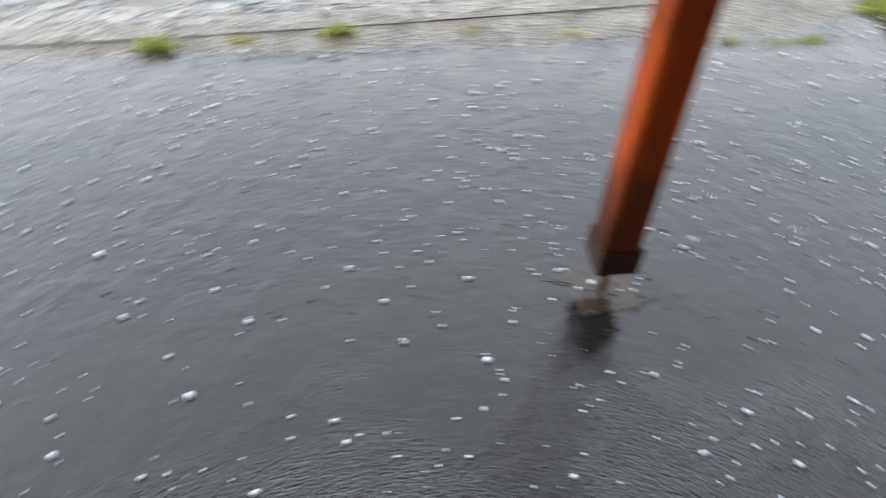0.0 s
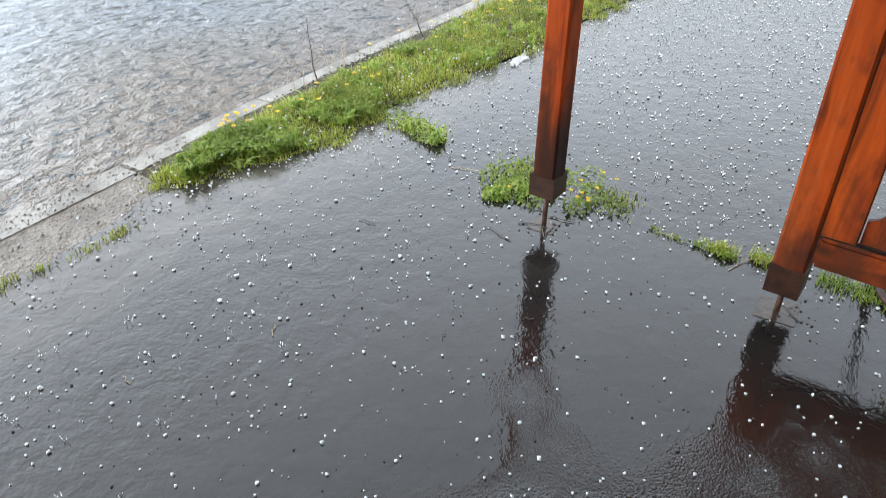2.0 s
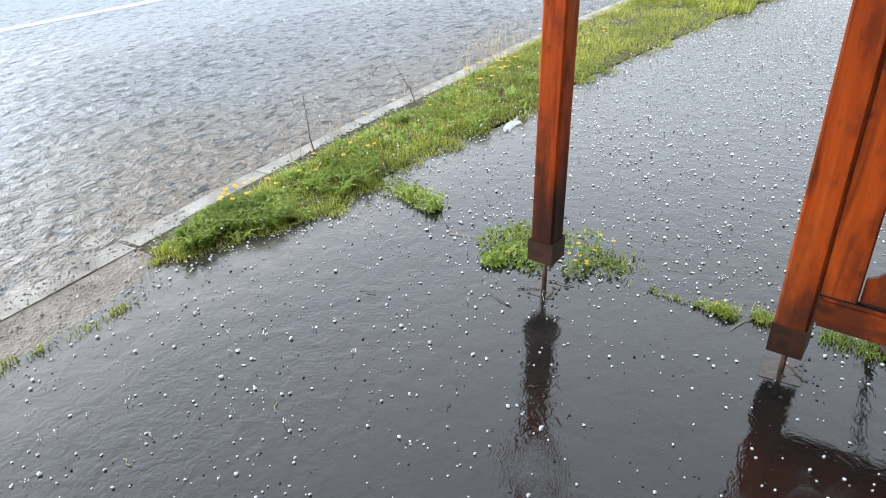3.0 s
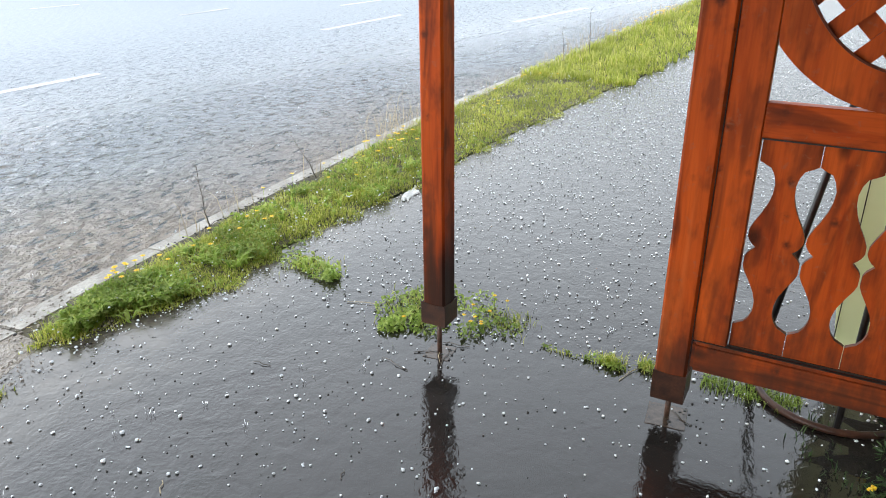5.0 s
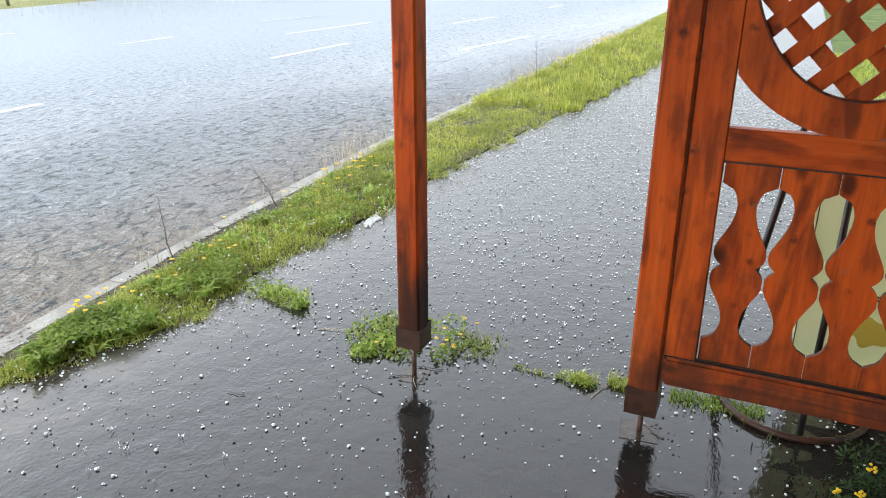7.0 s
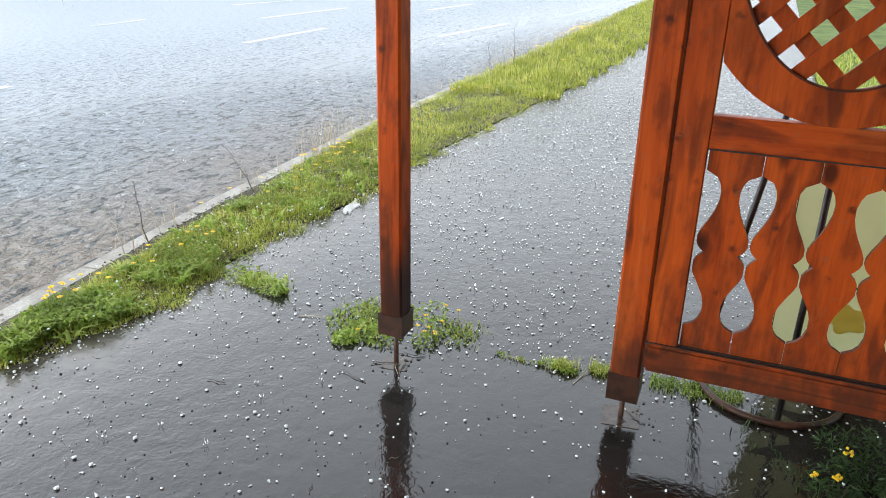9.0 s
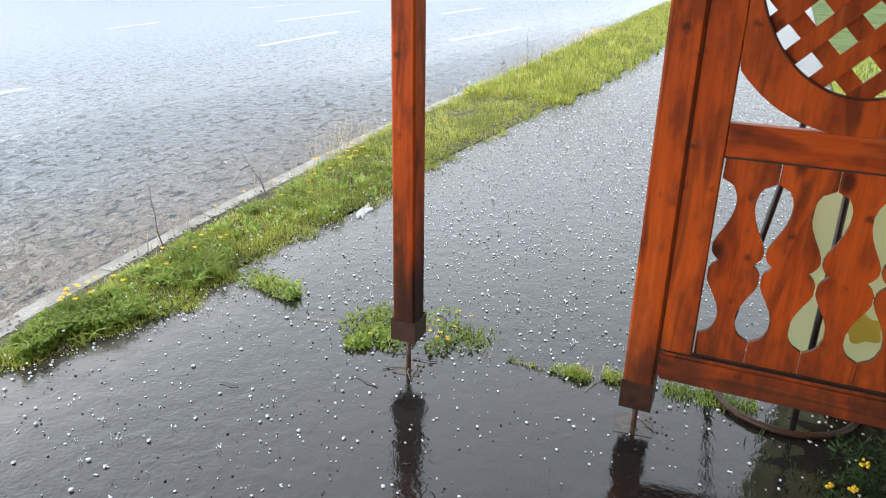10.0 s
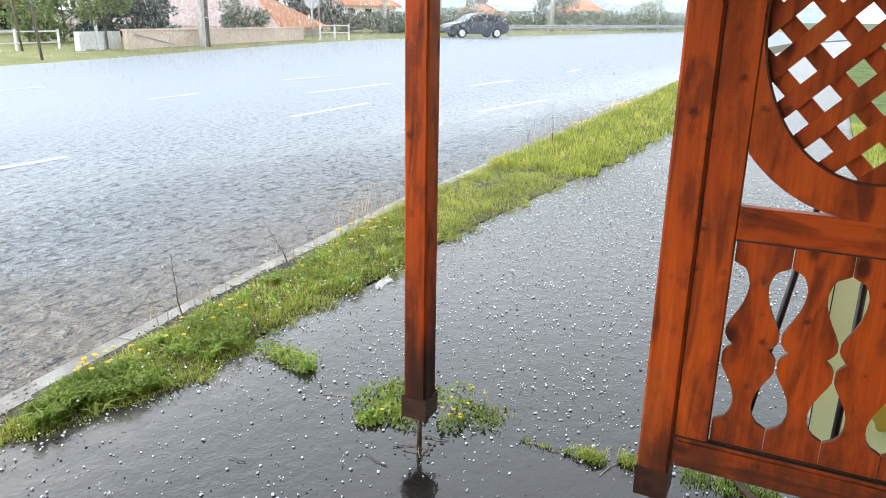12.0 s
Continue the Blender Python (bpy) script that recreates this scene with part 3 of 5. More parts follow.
# lattice laths behind the oval, each trimmed to it
def lath(direction, offset, x0, x1):
    w = 0.027
    d = Vector((direction, 1)).normalized()
    nrm = Vector((-d.y, d.x))
    ends = []
    for s in (-w, w):
        o = nrm * (offset + s)
        A = (d.x / (AI + 0.012)) ** 2 + (d.y / (BI + 0.012)) ** 2
        B = 2 * (o.x * d.x / (AI + 0.012) ** 2 + o.y * d.y / (BI + 0.012) ** 2)
        C = (o.x / (AI + 0.012)) ** 2 + (o.y / (BI + 0.012)) ** 2 - 1
        disc = B * B - 4 * A * C
        if disc < 0:
            return
        r = math.sqrt(disc)
        ends.append([o + d * ((-B - r) / (2 * A)), o + d * ((-B + r) / (2 * A))])
    (a, b), (e, f) = ends
    outline = [(q.x, ZC + q.y) for q in (a, b, f, e)]
    part("lath", slab(outline, x0, x1), "wood", panel, edge="edge_shade")


PITCH = 0.1125
base_off = (1.778 - ZC) / math.sqrt(2)
for k in range(-6, 7):
    lath(-1, (k + 0.5) * PITCH - base_off, -0.022, -0.010)
    lath(1, (k + 0.5) * PITCH + base_off, -0.0095, 0.002)

# thin black strips along the panel's joints
for lo, hi in (((-0.0285, -HALF, 0.3825), (-0.0245, HALF, 0.389)), ((-0.0285, -HALF, 1.142), (-0.0245, HALF, 1.149)), ((F0 - 0.003, 0.4765, 0.385), (F0 + 0.02, 0.4785, 2.58)), ((F0 - 0.001, -0.473, 0.3822), (F0 + 0.01, 0.473, 0.3848))):
    part("joint", box(lo, hi), "debris", panel, "thin black strip along a joint")
# dark ring laid on the oval's rim to draw its shade line
bm = bmesh.new()
bead = [[bm.verts.new((F0 + dx, (AI + da) * math.cos(2 * math.pi * k / N), ZC + (BI + da) * math.sin(2 * math.pi * k / N))) for k in range(N)] for dx, da in ((0.003, -0.004), (-0.001, -0.002), (-0.001, 0.004), (0.003, 0.005))]
for a, b in zip(bead, bead[1:]):
    for k in range(N):
        bm.faces.new((a[k], a[(k + 1) % N], b[(k + 1) % N], b[k]))
part("oval_bead", bm, "edge_shade", panel, "dark ring drawing the shade line round the oval")

roof = thing("shelter_roof", (0, 0, TOP), "brown boarded timber roof of the open shelter", "roof", kind="structure")
part("eave_beam", box((-7.2, 1.36, 0.0), (2.95, 1.5, 0.15), 0.01), "rail", roof)
part("side_beam", box((2.73, -3.4, 0.0), (2.87, 1.355, 0.15), 0.01), "rail", roof)
for k in range(28):
    part("ceiling_board", box((-7.5 + 0.38 * k, -3.4, 0.155), (-7.5 + 0.38 * k + 0.372, 1.68, 0.18), 0.004), "ceiling", roof)
# Wall out of view, added dark to cut light bounced into the shelter.
tagged(part("wall_south", box((-9, -3.7, -0.3), (2.6, -3.4, 3.2)), "ceiling"), "plain brown wall added out of view to dim the shelter", "wall", kind="structure")

# ---------------------------------------------------------------- sign stand behind the panel
stand = thing("pavement_sign", (3.24, -0.17, 0), "pale yellow-green board in a black tube stand", "sign")
ring = [(0.265 * math.cos(a), 0.285 * math.sin(a), 0.016) for a in np.linspace(0, 2 * math.pi, 33)]
part("ring_foot", tube(ring, 0.015, 8), "iron", stand, "brown iron ring foot", True)
part("leg", tube([(-0.04, 0.305, 0.016), (-0.04, 0.225, 0.6), (-0.04, 0.14, 1.2)], 0.013, 8), "black", stand, "black leaning tube", True)
part("leg", tube([(-0.255, -0.03, 0.016), (-0.15, -0.045, 0.5), (-0.02, -0.055, 1.2)], 0.013, 8), "black", stand, "black leaning tube", True)
bm = box((0.09, -0.72, 0.03), (0.108, 0.155, 1.14), 0.006)
for v in bm.verts:
    if v.co.y > 0:
        v.co.y -= 0.16 * max(0.0, 1 - v.co.z / 0.6)
board = part("board", bm, "board", stand)
part("seam", box((0.086, 0.03, 0.06), (0.0905, 0.034, 1.12)), "debris", board)
bm = bmesh.new()
pts = [bm.verts.new((0.085, -0.24 + 0.085 * r * math.cos(a), 0.36 + 0.075 * r * math.sin(a))) for a, r in [(2 * math.pi * k / 30, 0.85 + 0.15 * math.cos(5 * 2 * math.pi * k / 30)) for k in range(30)]]
bm.faces.new(pts)
part("printed_patch", bm, "yellow", board, "yellow printed shape")
for dy, dz in ((-0.27, 0.5), (-0.24, 0.515), (-0.3, 0.485)):
    bm = box((0.084, dy, dz), (0.088, dy + 0.045, dz + 0.008))
    part("printed_bar", bm, "black", board)

# ---------------------------------------------------------------- kerb stones
kerb = thing("kerb", (0, 0, 0), "pale wet concrete kerb along the flooded road", "kerb", kind="structure")
x = -4.0
while x < 32:
    y0, y1 = kerb_y(x + 0.006), kerb_y(x + 0.994)
    bm = box((0.002, -0.15, -0.2), (0.998, 0.0, 0.011 + random.uniform(-0.002, 0.002)), 0.007, 2)
    ob = part("kerb_stone", bm, "silt" if x < 0.9 else "kerb", kerb)
    ob.matrix_local = pose(x, y0, rise(x, y0), 0, 0, math.degrees(math.atan2(y1 - y0, 0.988)))
    x += 1.0

# ---------------------------------------------------------------- grass, weeds, flowers
rng = np.random.default_rng(4)


def blades(name, xy, z, height, width, lean, mat, label, category):
    """Grass: a bent, tapering blade at every place."""
    n = len(xy)
    ang = rng.uniform(0, 2 * np.pi, n)
    d = np.stack([np.cos(ang), np.sin(ang)], 1)
    s = np.stack([-np.sin(ang), np.cos(ang)], 1) * (width * rng.uniform(0.7, 1.3, n))[:, None] / 2
    h = height * rng.uniform(0.45, 1.15, n)
    out = lean * rng.uniform(0.2, 1.2, n) * h
    v = np.zeros((n, 5, 3))
    v[:, 0, :2], v[:, 1, :2] = xy - s, xy + s
    v[:, 2, :2], v[:, 3, :2] = xy - 0.7 * s + d * (0.3 * out)[:, None], xy + 0.7 * s + d * (0.3 * out)[:, None]
    v[:, 4, :2] = xy + d * out[:, None]
    v[:, 0:2, 2] = z[:, None]
    v[:, 2:4, 2] = (z + 0.6 * h)[:, None]
    v[:, 4, 2] = z + h * (1 - 0.25 * lean)
    f = np.arange(n)[:, None] * 5
    faces = [tuple(r) for r in (f + np.array([0, 1, 3, 2]))] + [tuple(r) for r in (f + np.array([2, 3, 4]))]
    ob = mesh_object(name, v.reshape(-1, 3), faces, mat)
    return tagged(ob, label, category, kind="stuff")


def leaves(name, centre, size, mat, label, category, tilt=0.9, kind="stuff"):
    """Small oval leaves, four-sided and slightly folded, at every centre."""
    n = len(centre)
    a = rng.uniform(0, 2 * np.pi, n)
    t = rng.normal(0, tilt, n)
    u = np.stack([np.cos(a), np.sin(a), np.sin(t) * 0.8], 1)
    w = np.stack([-np.sin(a), np.cos(a), rng.normal(0, 0.4, n)], 1)
    sz = (size * rng.uniform(0.6, 1.4, n))[:, None]
    v = np.stack([centre - u * sz, centre + w * sz * 0.55 + [0, 0, 0.002], centre + u * sz, centre - w * sz * 0.55 + [0, 0, 0.002]], 1)
    f = np.arange(n)[:, None] * 4
    ob = mesh_object(name, v.reshape(-1, 3), [tuple(r) for r in f + np.array([0, 1, 2, 3])], mat)
    return tagged(ob, label, category, kind=kind) if kind else ob


def verge_points(n, x0, x1, power=1.0, inner=-0.03, outer=0.18):
    x = x0 + (x1 - x0) * rng.uniform(0, 1, n) ** power
    lo = np.array([verge_y(a) for a in x]) + inner + 0.05 * np.sin(6 * x) + 0.04 * np.sin(17 * x)
    hi = np.array([kerb_y(a) for a in x]) - outer * (1 - 0.7 * np.clip((x - 4.6) / 2, 0, 1)) + 0.03 * np.sin(11 * x)
    u = rng.uniform(0, 1, n)
    y = lo + u * np.maximum(hi - lo, 0.05)
    return np.stack([x, y], 1), u


def lump(xy, seed):
    """Uneven growth: clumps of long and short grass."""
    return np.array([0.5 + 0.5 * noise.noise((a * 2.6, b * 2.6, seed)) + 0.45 * noise.noise((a * 9, b * 9, seed + 4)) for a, b in xy])


def growth_end(xy, u):
    """Thins the growth out towards the verge's rounded near end."""
    return (xy[:, 0] > 2.5) | (rng.uniform(0, 1, len(xy)) < np.clip((xy[:, 0] - 1.95) * 2.2, 0, 1) * np.clip(1.4 - 1.5 * np.abs(u - 0.5), 0, 1))


def tufts(name, count, x0, x1, power, tall, blade, width, mat, label, spread=0.03):
    """Clumps of grass that fan out from shared roots."""
    xy, u = verge_points(count, x0, x1, power, 0.02, 0.24)
    ok = growth_end(xy, u)
    xy, u = xy[ok], u[ok]
    size = np.clip(lump(xy, 3.7), 0.25, 1.3) * np.clip(np.minimum(u, 1.05 - u) * 5, 0.4, 1) * rng.uniform(0.6, 1.3, len(xy))
    k = np.repeat(np.arange(len(xy)), blade)
    p = xy[k] + rng.normal(0, spread, (len(k), 2)) * size[k][:, None]
    z = np.array([rise(a, b) for a, b in p]) + 0.005
    return blades(name, p, z, tall * size[k], width, 0.85, mat, label, "grass")


xy, u = verge_points(36000, 2.0, 9, 1.3, -0.02, 0.2)
ok = growth_end(xy, u)
xy, u = xy[ok], u[ok]
k = np.clip(lump(xy, 0.3), 0.08, 1.4)
edge = np.clip(np.minimum(u, 1.1 - u) * 4, 0.3, 1) * np.clip((xy[:, 0] - 1.85) * 1.8, 0.4, 1)
blades("verge_grass", xy, np.zeros(len(xy)) + 0.005, (0.03 + 0.085 * k) * edge, 0.0042, 1.0, "grass", "wet green verge grass battered by rain", "grass")
tufts("verge_tufts", 1700, 2.05, 9, 1.25, 0.125, 15, 0.0042, "grass", "bushy clumps of bright green verge grass")
tufts("verge_tufts", 380, 2.05, 6, 1.4, 0.095, 14, 0.005, "clover", "bushy clumps of darker green verge grass")
xy, u = verge_points(24000, 9, 32, 1.3, 0.0, 0.2)
z = np.array([rise(a, b) for a, b in xy])
blades("verge_grass", xy, z, 0.05 + 0.12 * np.clip(lump(xy, 0.9), 0.1, 1.5), 0.011, 0.75, "grass", "long green verge grass beside the road", "grass")
tufts("verge_tufts", 900, 9, 24, 1.2, 0.26, 14, 0.011, "grass", "bushy clumps of long green verge grass", 0.06)
# broad-leaved weeds, thickest at the near end
xy, u = verge_points(15000, 2.08, 6.0, 1.7, 0.02, 0.26)
k = lump(xy, 7.1) + np.clip((3.4 - xy[:, 0]) * 0.25, 0, 0.3)
xy = xy[(k > 0.62)]
c = np.column_stack([xy, 0.015 + 0.075 * rng.uniform(0, 1, len(xy)) ** 0.7])
leaves("verge_weeds", c, 0.0115, "clover", "low broad-leaved weeds among the verge grass", "weeds")
xy, u = verge_points(130, 2.15, 5.5, 1.5, 0.05, 0.3)
k = np.repeat(np.arange(len(xy)), 7)
blades("broad_weeds", xy[k] + rng.normal(0, 0.008, (len(k), 2)), np.full(len(k), 0.03), np.full(len(k), 0.075), 0.018, 1.3, "clover", "broad plantain leaves among the verge grass", "weeds")

xs = np.concatenate([rng.normal(5.75, 0.3, 75), rng.uniform(9.5, 17, 110), rng.uniform(3.0, 26, 300)])
xy = np.array([(a, kerb_y(a) - rng.uniform(0.08, 0.3)) for a in xs])
tall = np.array([0.48 if 4.9 < a < 6.2 or 9.5 < a < 17 else 0.3 for a in xs])
blades("dry_stalks", xy, np.array([rise(a, b) for a, b in xy]), tall, 0.0042, 0.8, "straw", "tall dry grass stalks at the kerb", "grass")


def patch(n, poly, size, hmax, name, label, mat="clover"):
    """Weeds growing inside a rough ellipse list [(x, y, rx, ry)]."""
    k = rng.integers(0, len(poly), n)
    p = np.array(poly)[k]
    r, a = np.sqrt(rng.uniform(0, 1, n)), rng.uniform(0, 2 * np.pi, n)
    xy = np.stack([p[:, 0] + p[:, 2] * r * np.cos(a), p[:, 1] + p[:, 3] * r * np.sin(a)], 1)
    c = np.column_stack([xy, 0.004 + hmax * (1 - 0.7 * r) * rng.uniform(0.2, 1, n)])
    return leaves(name, c, size, mat, label, "weeds")


patch(1250, [(3.1, 1.77, 0.19, 0.14), (3.22, 1.68, 0.2, 0.15), (2.98, 1.68, 0.14, 0.1), (3.0, 1.56, 0.12, 0.1), (2.9, 1.72, 0.08, 0.06)], 0.0105, 0.045, "post_weeds", "green clover weeds at the foot of the post")
patch(420, [(3.3, 1.46, 0.13, 0.1), (3.12, 1.24, 0.08, 0.11), (3.2, 1.34, 0.1, 0.08), (3.02, 1.36, 0.08, 0.07)], 0.010, 0.045, "post_weeds", "green clover weeds at the foot of the post")
patch(45, [(3.06, 0.98, 0.02, 0.04), (3.05, 0.86, 0.02, 0.05)], 0.007, 0.015, "crack_weeds", "thin weeds along a crack in the asphalt")
patch(300, [(3.06, 0.74, 0.04, 0.07), (3.04, 0.66, 0.035, 0.04), (3.1, 0.53, 0.03, 0.05)], 0.008, 0.035, "crack_weeds", "small green tufts along a crack in the asphalt")
patch(420, [(3.38, 2.74, 0.16, 0.08), (3.3, 2.62, 0.13, 0.1), (3.27, 2.52, 0.1, 0.09), (3.22, 2.4, 0.08, 0.09), (3.18, 2.3, 0.06, 0.06)], 0.012, 0.04, "verge_clump", "flat green weed clump spilling from the verge")
for num, cx, cy, sp in ((26, 3.19, 2.29, 0.02), (18, 3.26, 2.36, 0.02), (14, 3.24, 2.5, 0.03), (16, 2.72, 2.82, 0.03), (14, 2.35, 2.9, 0.03)):
    xy = np.column_stack([rng.normal(cx, sp, num), rng.normal(cy, sp, num)])
    blades("plantain", xy, np.full(num, 0.005), np.full(num, 0.075), 0.016, 1.7, "clover", "flat rosette of broad plantain leaves", "weed")
for num, cx, cy, sx, sy, hh in ((260, 3.15, 1.7, 0.09, 0.08, 0.045), (140, 3.2, 1.25, 0.05, 0.07, 0.04), (170, 3.07, 0.69, 0.02, 0.04, 0.05), (110, 3.1, 0.53, 0.025, 0.025, 0.05), (30, 3.05, 0.88, 0.012, 0.05, 0.025), (200, 3.26, 2.48, 0.05, 0.09, 0.05)):
    xy = np.column_stack([rng.normal(cx, sx, num), rng.normal(cy, sy, num)])
    blades("weed_grass", xy, np.zeros(num), hh, 0.0045, 0.9, "grass", "fine grass among the weeds on the asphalt", "grass")
n = 620
xy = np.column_stack([rng.normal(3.11, 0.035, n), 0.31 - 0.38 * rng.uniform(0, 1, n)])
blades("panel_grass", xy, np.zeros(n), 0.036, 0.0045, 0.9, "clover", "short wet grass under the carved panel", "grass")
# grass round the rim of the added dark sheet
n = 170
a = rng.uniform(1.2, 4.2, n)
xy = np.column_stack([2.96 + 0.36 * np.cos(a) + rng.normal(0, 0.05, n), -0.55 + 0.42 * np.sin(a) + rng.normal(0, 0.05, n)])
blades("bed_grass", xy, np.zeros(n), 0.04, 0.005, 1.0, "dark_weed", "dark wet grass round the edge of the added dark sheet", "grass")
n = 16000
xy = np.column_stack([rng.uniform(3.4, 16, n), -0.75 - rng.uniform(0, 1, n) ** 2 * 3])
blades("lawn_grass", xy, np.zeros(n) + 0.01, 0.12, 0.01, 0.7, "grass", "green lawn grass beyond the footway", "grass")
for cx, cy, num in ((1.12, 2.87, 160), (1.27, 2.85, 60), (1.45, 2.83, 60), (1.62, 2.84, 130), (-1.05, 2.95, 420), (-0.72, 2.98, 130), (-0.34, 3.01, 260), (0.2, 3.0, 60), (0.62, 2.95, 60), (1.98, 3.06, 170), (2.1, 2.98, 120), (2.3, 2.9, 90)):
    xy = np.column_stack([rng.normal(cx, 0.035, num), rng.normal(cy, 0.018, num)])
    xy = xy[:num * 3 // 5]
    num = len(xy)
    blades("kerb_tuft", xy, np.zeros(num), 0.032 if num < 120 else 0.06, 0.005, 0.9, "grass", "small grass tuft in the kerb joint", "grass tuft")


def flower(at, r, h, mat="petal"):
    f = thing("yellow_flower", (at[0], at[1], at[2]), "small yellow wildflower on a green stem", "flower", "yellow flowers")
    part("stem", tube([(0, 0, 0), (0.006, 0.004, h * 0.6), (0, 0, h)], 0.0012, 5), "clover", f)
    bm = bmesh.new()
    for k in range(7):
        a = k * 2 * math.pi / 7 + at[0] * 9
        d, s = Vector((math.cos(a), math.sin(a), 0.25)), Vector((-math.sin(a), math.cos(a), 0))
        c = Vector((0, 0, h))
        q = [c, c + d * r * 0.6 + s * r * 0.33, c + d * r + Vector((0, 0, -0.002)), c + d * r * 0.6 - s * r * 0.33]
        bm.faces.new([bm.verts.new(v) for v in q])
    bmesh.ops.create_icosphere(bm, subdivisions=1, radius=r * 0.3, matrix=Matrix.Translation((0, 0, h + 0.002)))
    part("head", bm, mat, f)


spots = [(2.42, 3.1), (2.5, 3.13), (2.46, 3.04), (2.58, 3.15), (3.55, 3.12), (3.42, 3.08), (5.6, 3.3), (5.7, 3.25), (5.75, 3.38), (5.5, 3.2), (2.95, 3.05), (4.4, 2.95), (6.8, 3.1), (7.5, 3.3), (8.5, 3.2), (11.8, 3.3),
         (13.2, 3.35), (13.4, 3.3), (13.6, 3.38), (14.0, 3.3), (16.0, 3.3), (18.0, 3.25), (18.4, 3.3)]
r = random.Random(21)
for _ in range(26):
    spots.append((14.6 + r.gauss(0, 0.5), 3.27 + r.uniform(-0.14, 0.1)))
for _ in range(8):
    spots.append((2.6 + r.gauss(0, 0.09), 3.15 + r.gauss(0, 0.04)))
for _ in range(9):
    spots.append((5.25 + r.gauss(0, 0.15), 3.2 + r.uniform(-0.2, 0.2)))
for _ in range(34):
    fx = 2.6 + 13 * r.random() ** 1.5
    spots.append((fx, verge_y(fx) + (kerb_y(fx) - verge_y(fx)) * r.uniform(0.25, 0.8)))
for fx, fy in spots:
    flower((fx, fy, rise(fx, fy)), 0.016 if fx < 5 else 0.022 if fx < 10 else 0.034, (0.13 if fx < 10 else 0.24) + 0.03 * random.random())
for fx, fy in ((2.95, 1.68), (2.99, 1.52), (3.05, 1.37), (3.08, 1.33), (3.04, 1.31), (3.12, 1.38), (3.2, 1.34), (3.3, 1.36), (3.02, 1.56), (3.32, 1.3), (3.18, 1.42), (3.06, 1.41)):
    flower((fx, fy, 0), 0.012, 0.03 + 0.04 * random.random())


# Dark sheet added to dull the puddle's bright reflection beside the screen.
bed, rings = [], 9
for i in range(rings):
    for k in range(40):
        a, q = 2 * math.pi * k / 40, i / (rings - 1)
        w = 1 + 0.14 * math.sin(3 * a + 1) + 0.08 * math.sin(7 * a)
        bed.append((2.96 + 0.42 * q * w * math.cos(a), -0.55 + 0.5 * q * w * math.sin(a), 0.012 * (1 - q * q) - 0.006 + 0.004 * math.sin(13 * a) * q + 0.003 * math.sin(9 * a) * q * (1 - q)))
faces = [(i * 40 + k, (i + 1) * 40 + k, (i + 1) * 40 + (k + 1) % 40, i * 40 + (k + 1) % 40) for i in range(rings - 1) for k in range(40)]
tagged(mesh_object("soil_bed", bed, faces, "dark_sheet", True), "dark matt sheet added to dull bright puddle reflections beside the screen", "soil", kind="structure")


def weed_stems(name, places, mat, label, flowers=True):
    """Branching stems with small leaves and yellow heads."""
    w = thing(name, (places[0][0], places[0][1], 0), label, "weed")
    bm, bl = bmesh.new(), bmesh.new()
    r = random.Random(5)
    for px, py, h in places:
        lean = Vector((r.uniform(-0.5, 0.1), r.uniform(-0.3, 0.35), 0))
        pts = [Vector((px - places[0][0], py - places[0][1], 0)) + lean * h * t * t + Vector((0, 0, h * t)) for t in (0, 0.35, 0.7, 1)]
        tube(pts, 0.002, 5, bm, 0.001)
        for _ in range(24):
            t = r.uniform(0.1, 1)
            c = pts[0].lerp(pts[3], t) + Vector((r.gauss(0, 0.02), r.gauss(0, 0.02), r.gauss(0, 0.01)))
            d, s = Vector((r.uniform(-1, 1), r.uniform(-1, 1), r.uniform(-0.2, 0.6))).normalized() * 0.016, Vector((r.uniform(-1, 1), r.uniform(-1, 1), 0.2)).normalized() * 0.005
            bl.faces.new([bl.verts.new(c - d), bl.verts.new(c + s), bl.verts.new(c + d), bl.verts.new(c - s)])
        if flowers and r.random() < 0.09:
            bf = bmesh.new()
            for _ in range(9):
                bmesh.ops.create_icosphere(bf, subdivisions=1, radius=0.006, matrix=Matrix.Translation(pts[3] + Vector((r.gauss(0, 0.008), r.gauss(0, 0.008), r.gauss(0, 0.003)))))
            part("flower_head", bf, "petal", w, "cluster of small yellow flowers")
    part("stalk", bm, mat, w)
    part("foliage", bl, mat, w)


r = random.Random(8)
weed_stems("flowering_weed", [(2.66 + r.uniform(-0.12, 0.3), -0.42 + r.uniform(-0.16, 0.1), r.uniform(0.05, 0.16)) for _ in range(46)], "dark_weed", "dark green weeds with yellow flower heads beside the puddle")


def bare_twig(at, h, lean, seed):
    r = random.Random(seed)
    w = thing("bare_twig", at, "thin bare brown shrub stem at the kerb", "twig", "bare twigs")
    bm = bmesh.new()
    top = Vector((lean[0], lean[1], h))
    pts = [top * t + Vector((r.gauss(0, 0.008), r.gauss(0, 0.008), 0)) * (t > 0) for t in np.linspace(0, 1, 6)]
    tube(pts, 0.005, 6, bm, 0.0018)
    for k in range(7):
        a = pts[1 + k % 5]
        b = a + Vector((r.uniform(-0.06, 0.06), r.uniform(-0.06, 0.06), r.uniform(0.02, 0.07)))
        tube([a, (a + b) / 2 + Vector((0, 0, 0.006)), b], 0.0022, 5, bm, 0.001)
    part("stem", bm, "bark", w)


bare_twig((3.3, 3.27, 0), 0.46, (-0.02, 0.04), 1)
bare_twig((4.55, 3.42, 0), 0.34, (-0.12, 0.1), 2)
bare_twig((11.0, 3.4, 0), 0.62, (0.02, 0.04), 3)
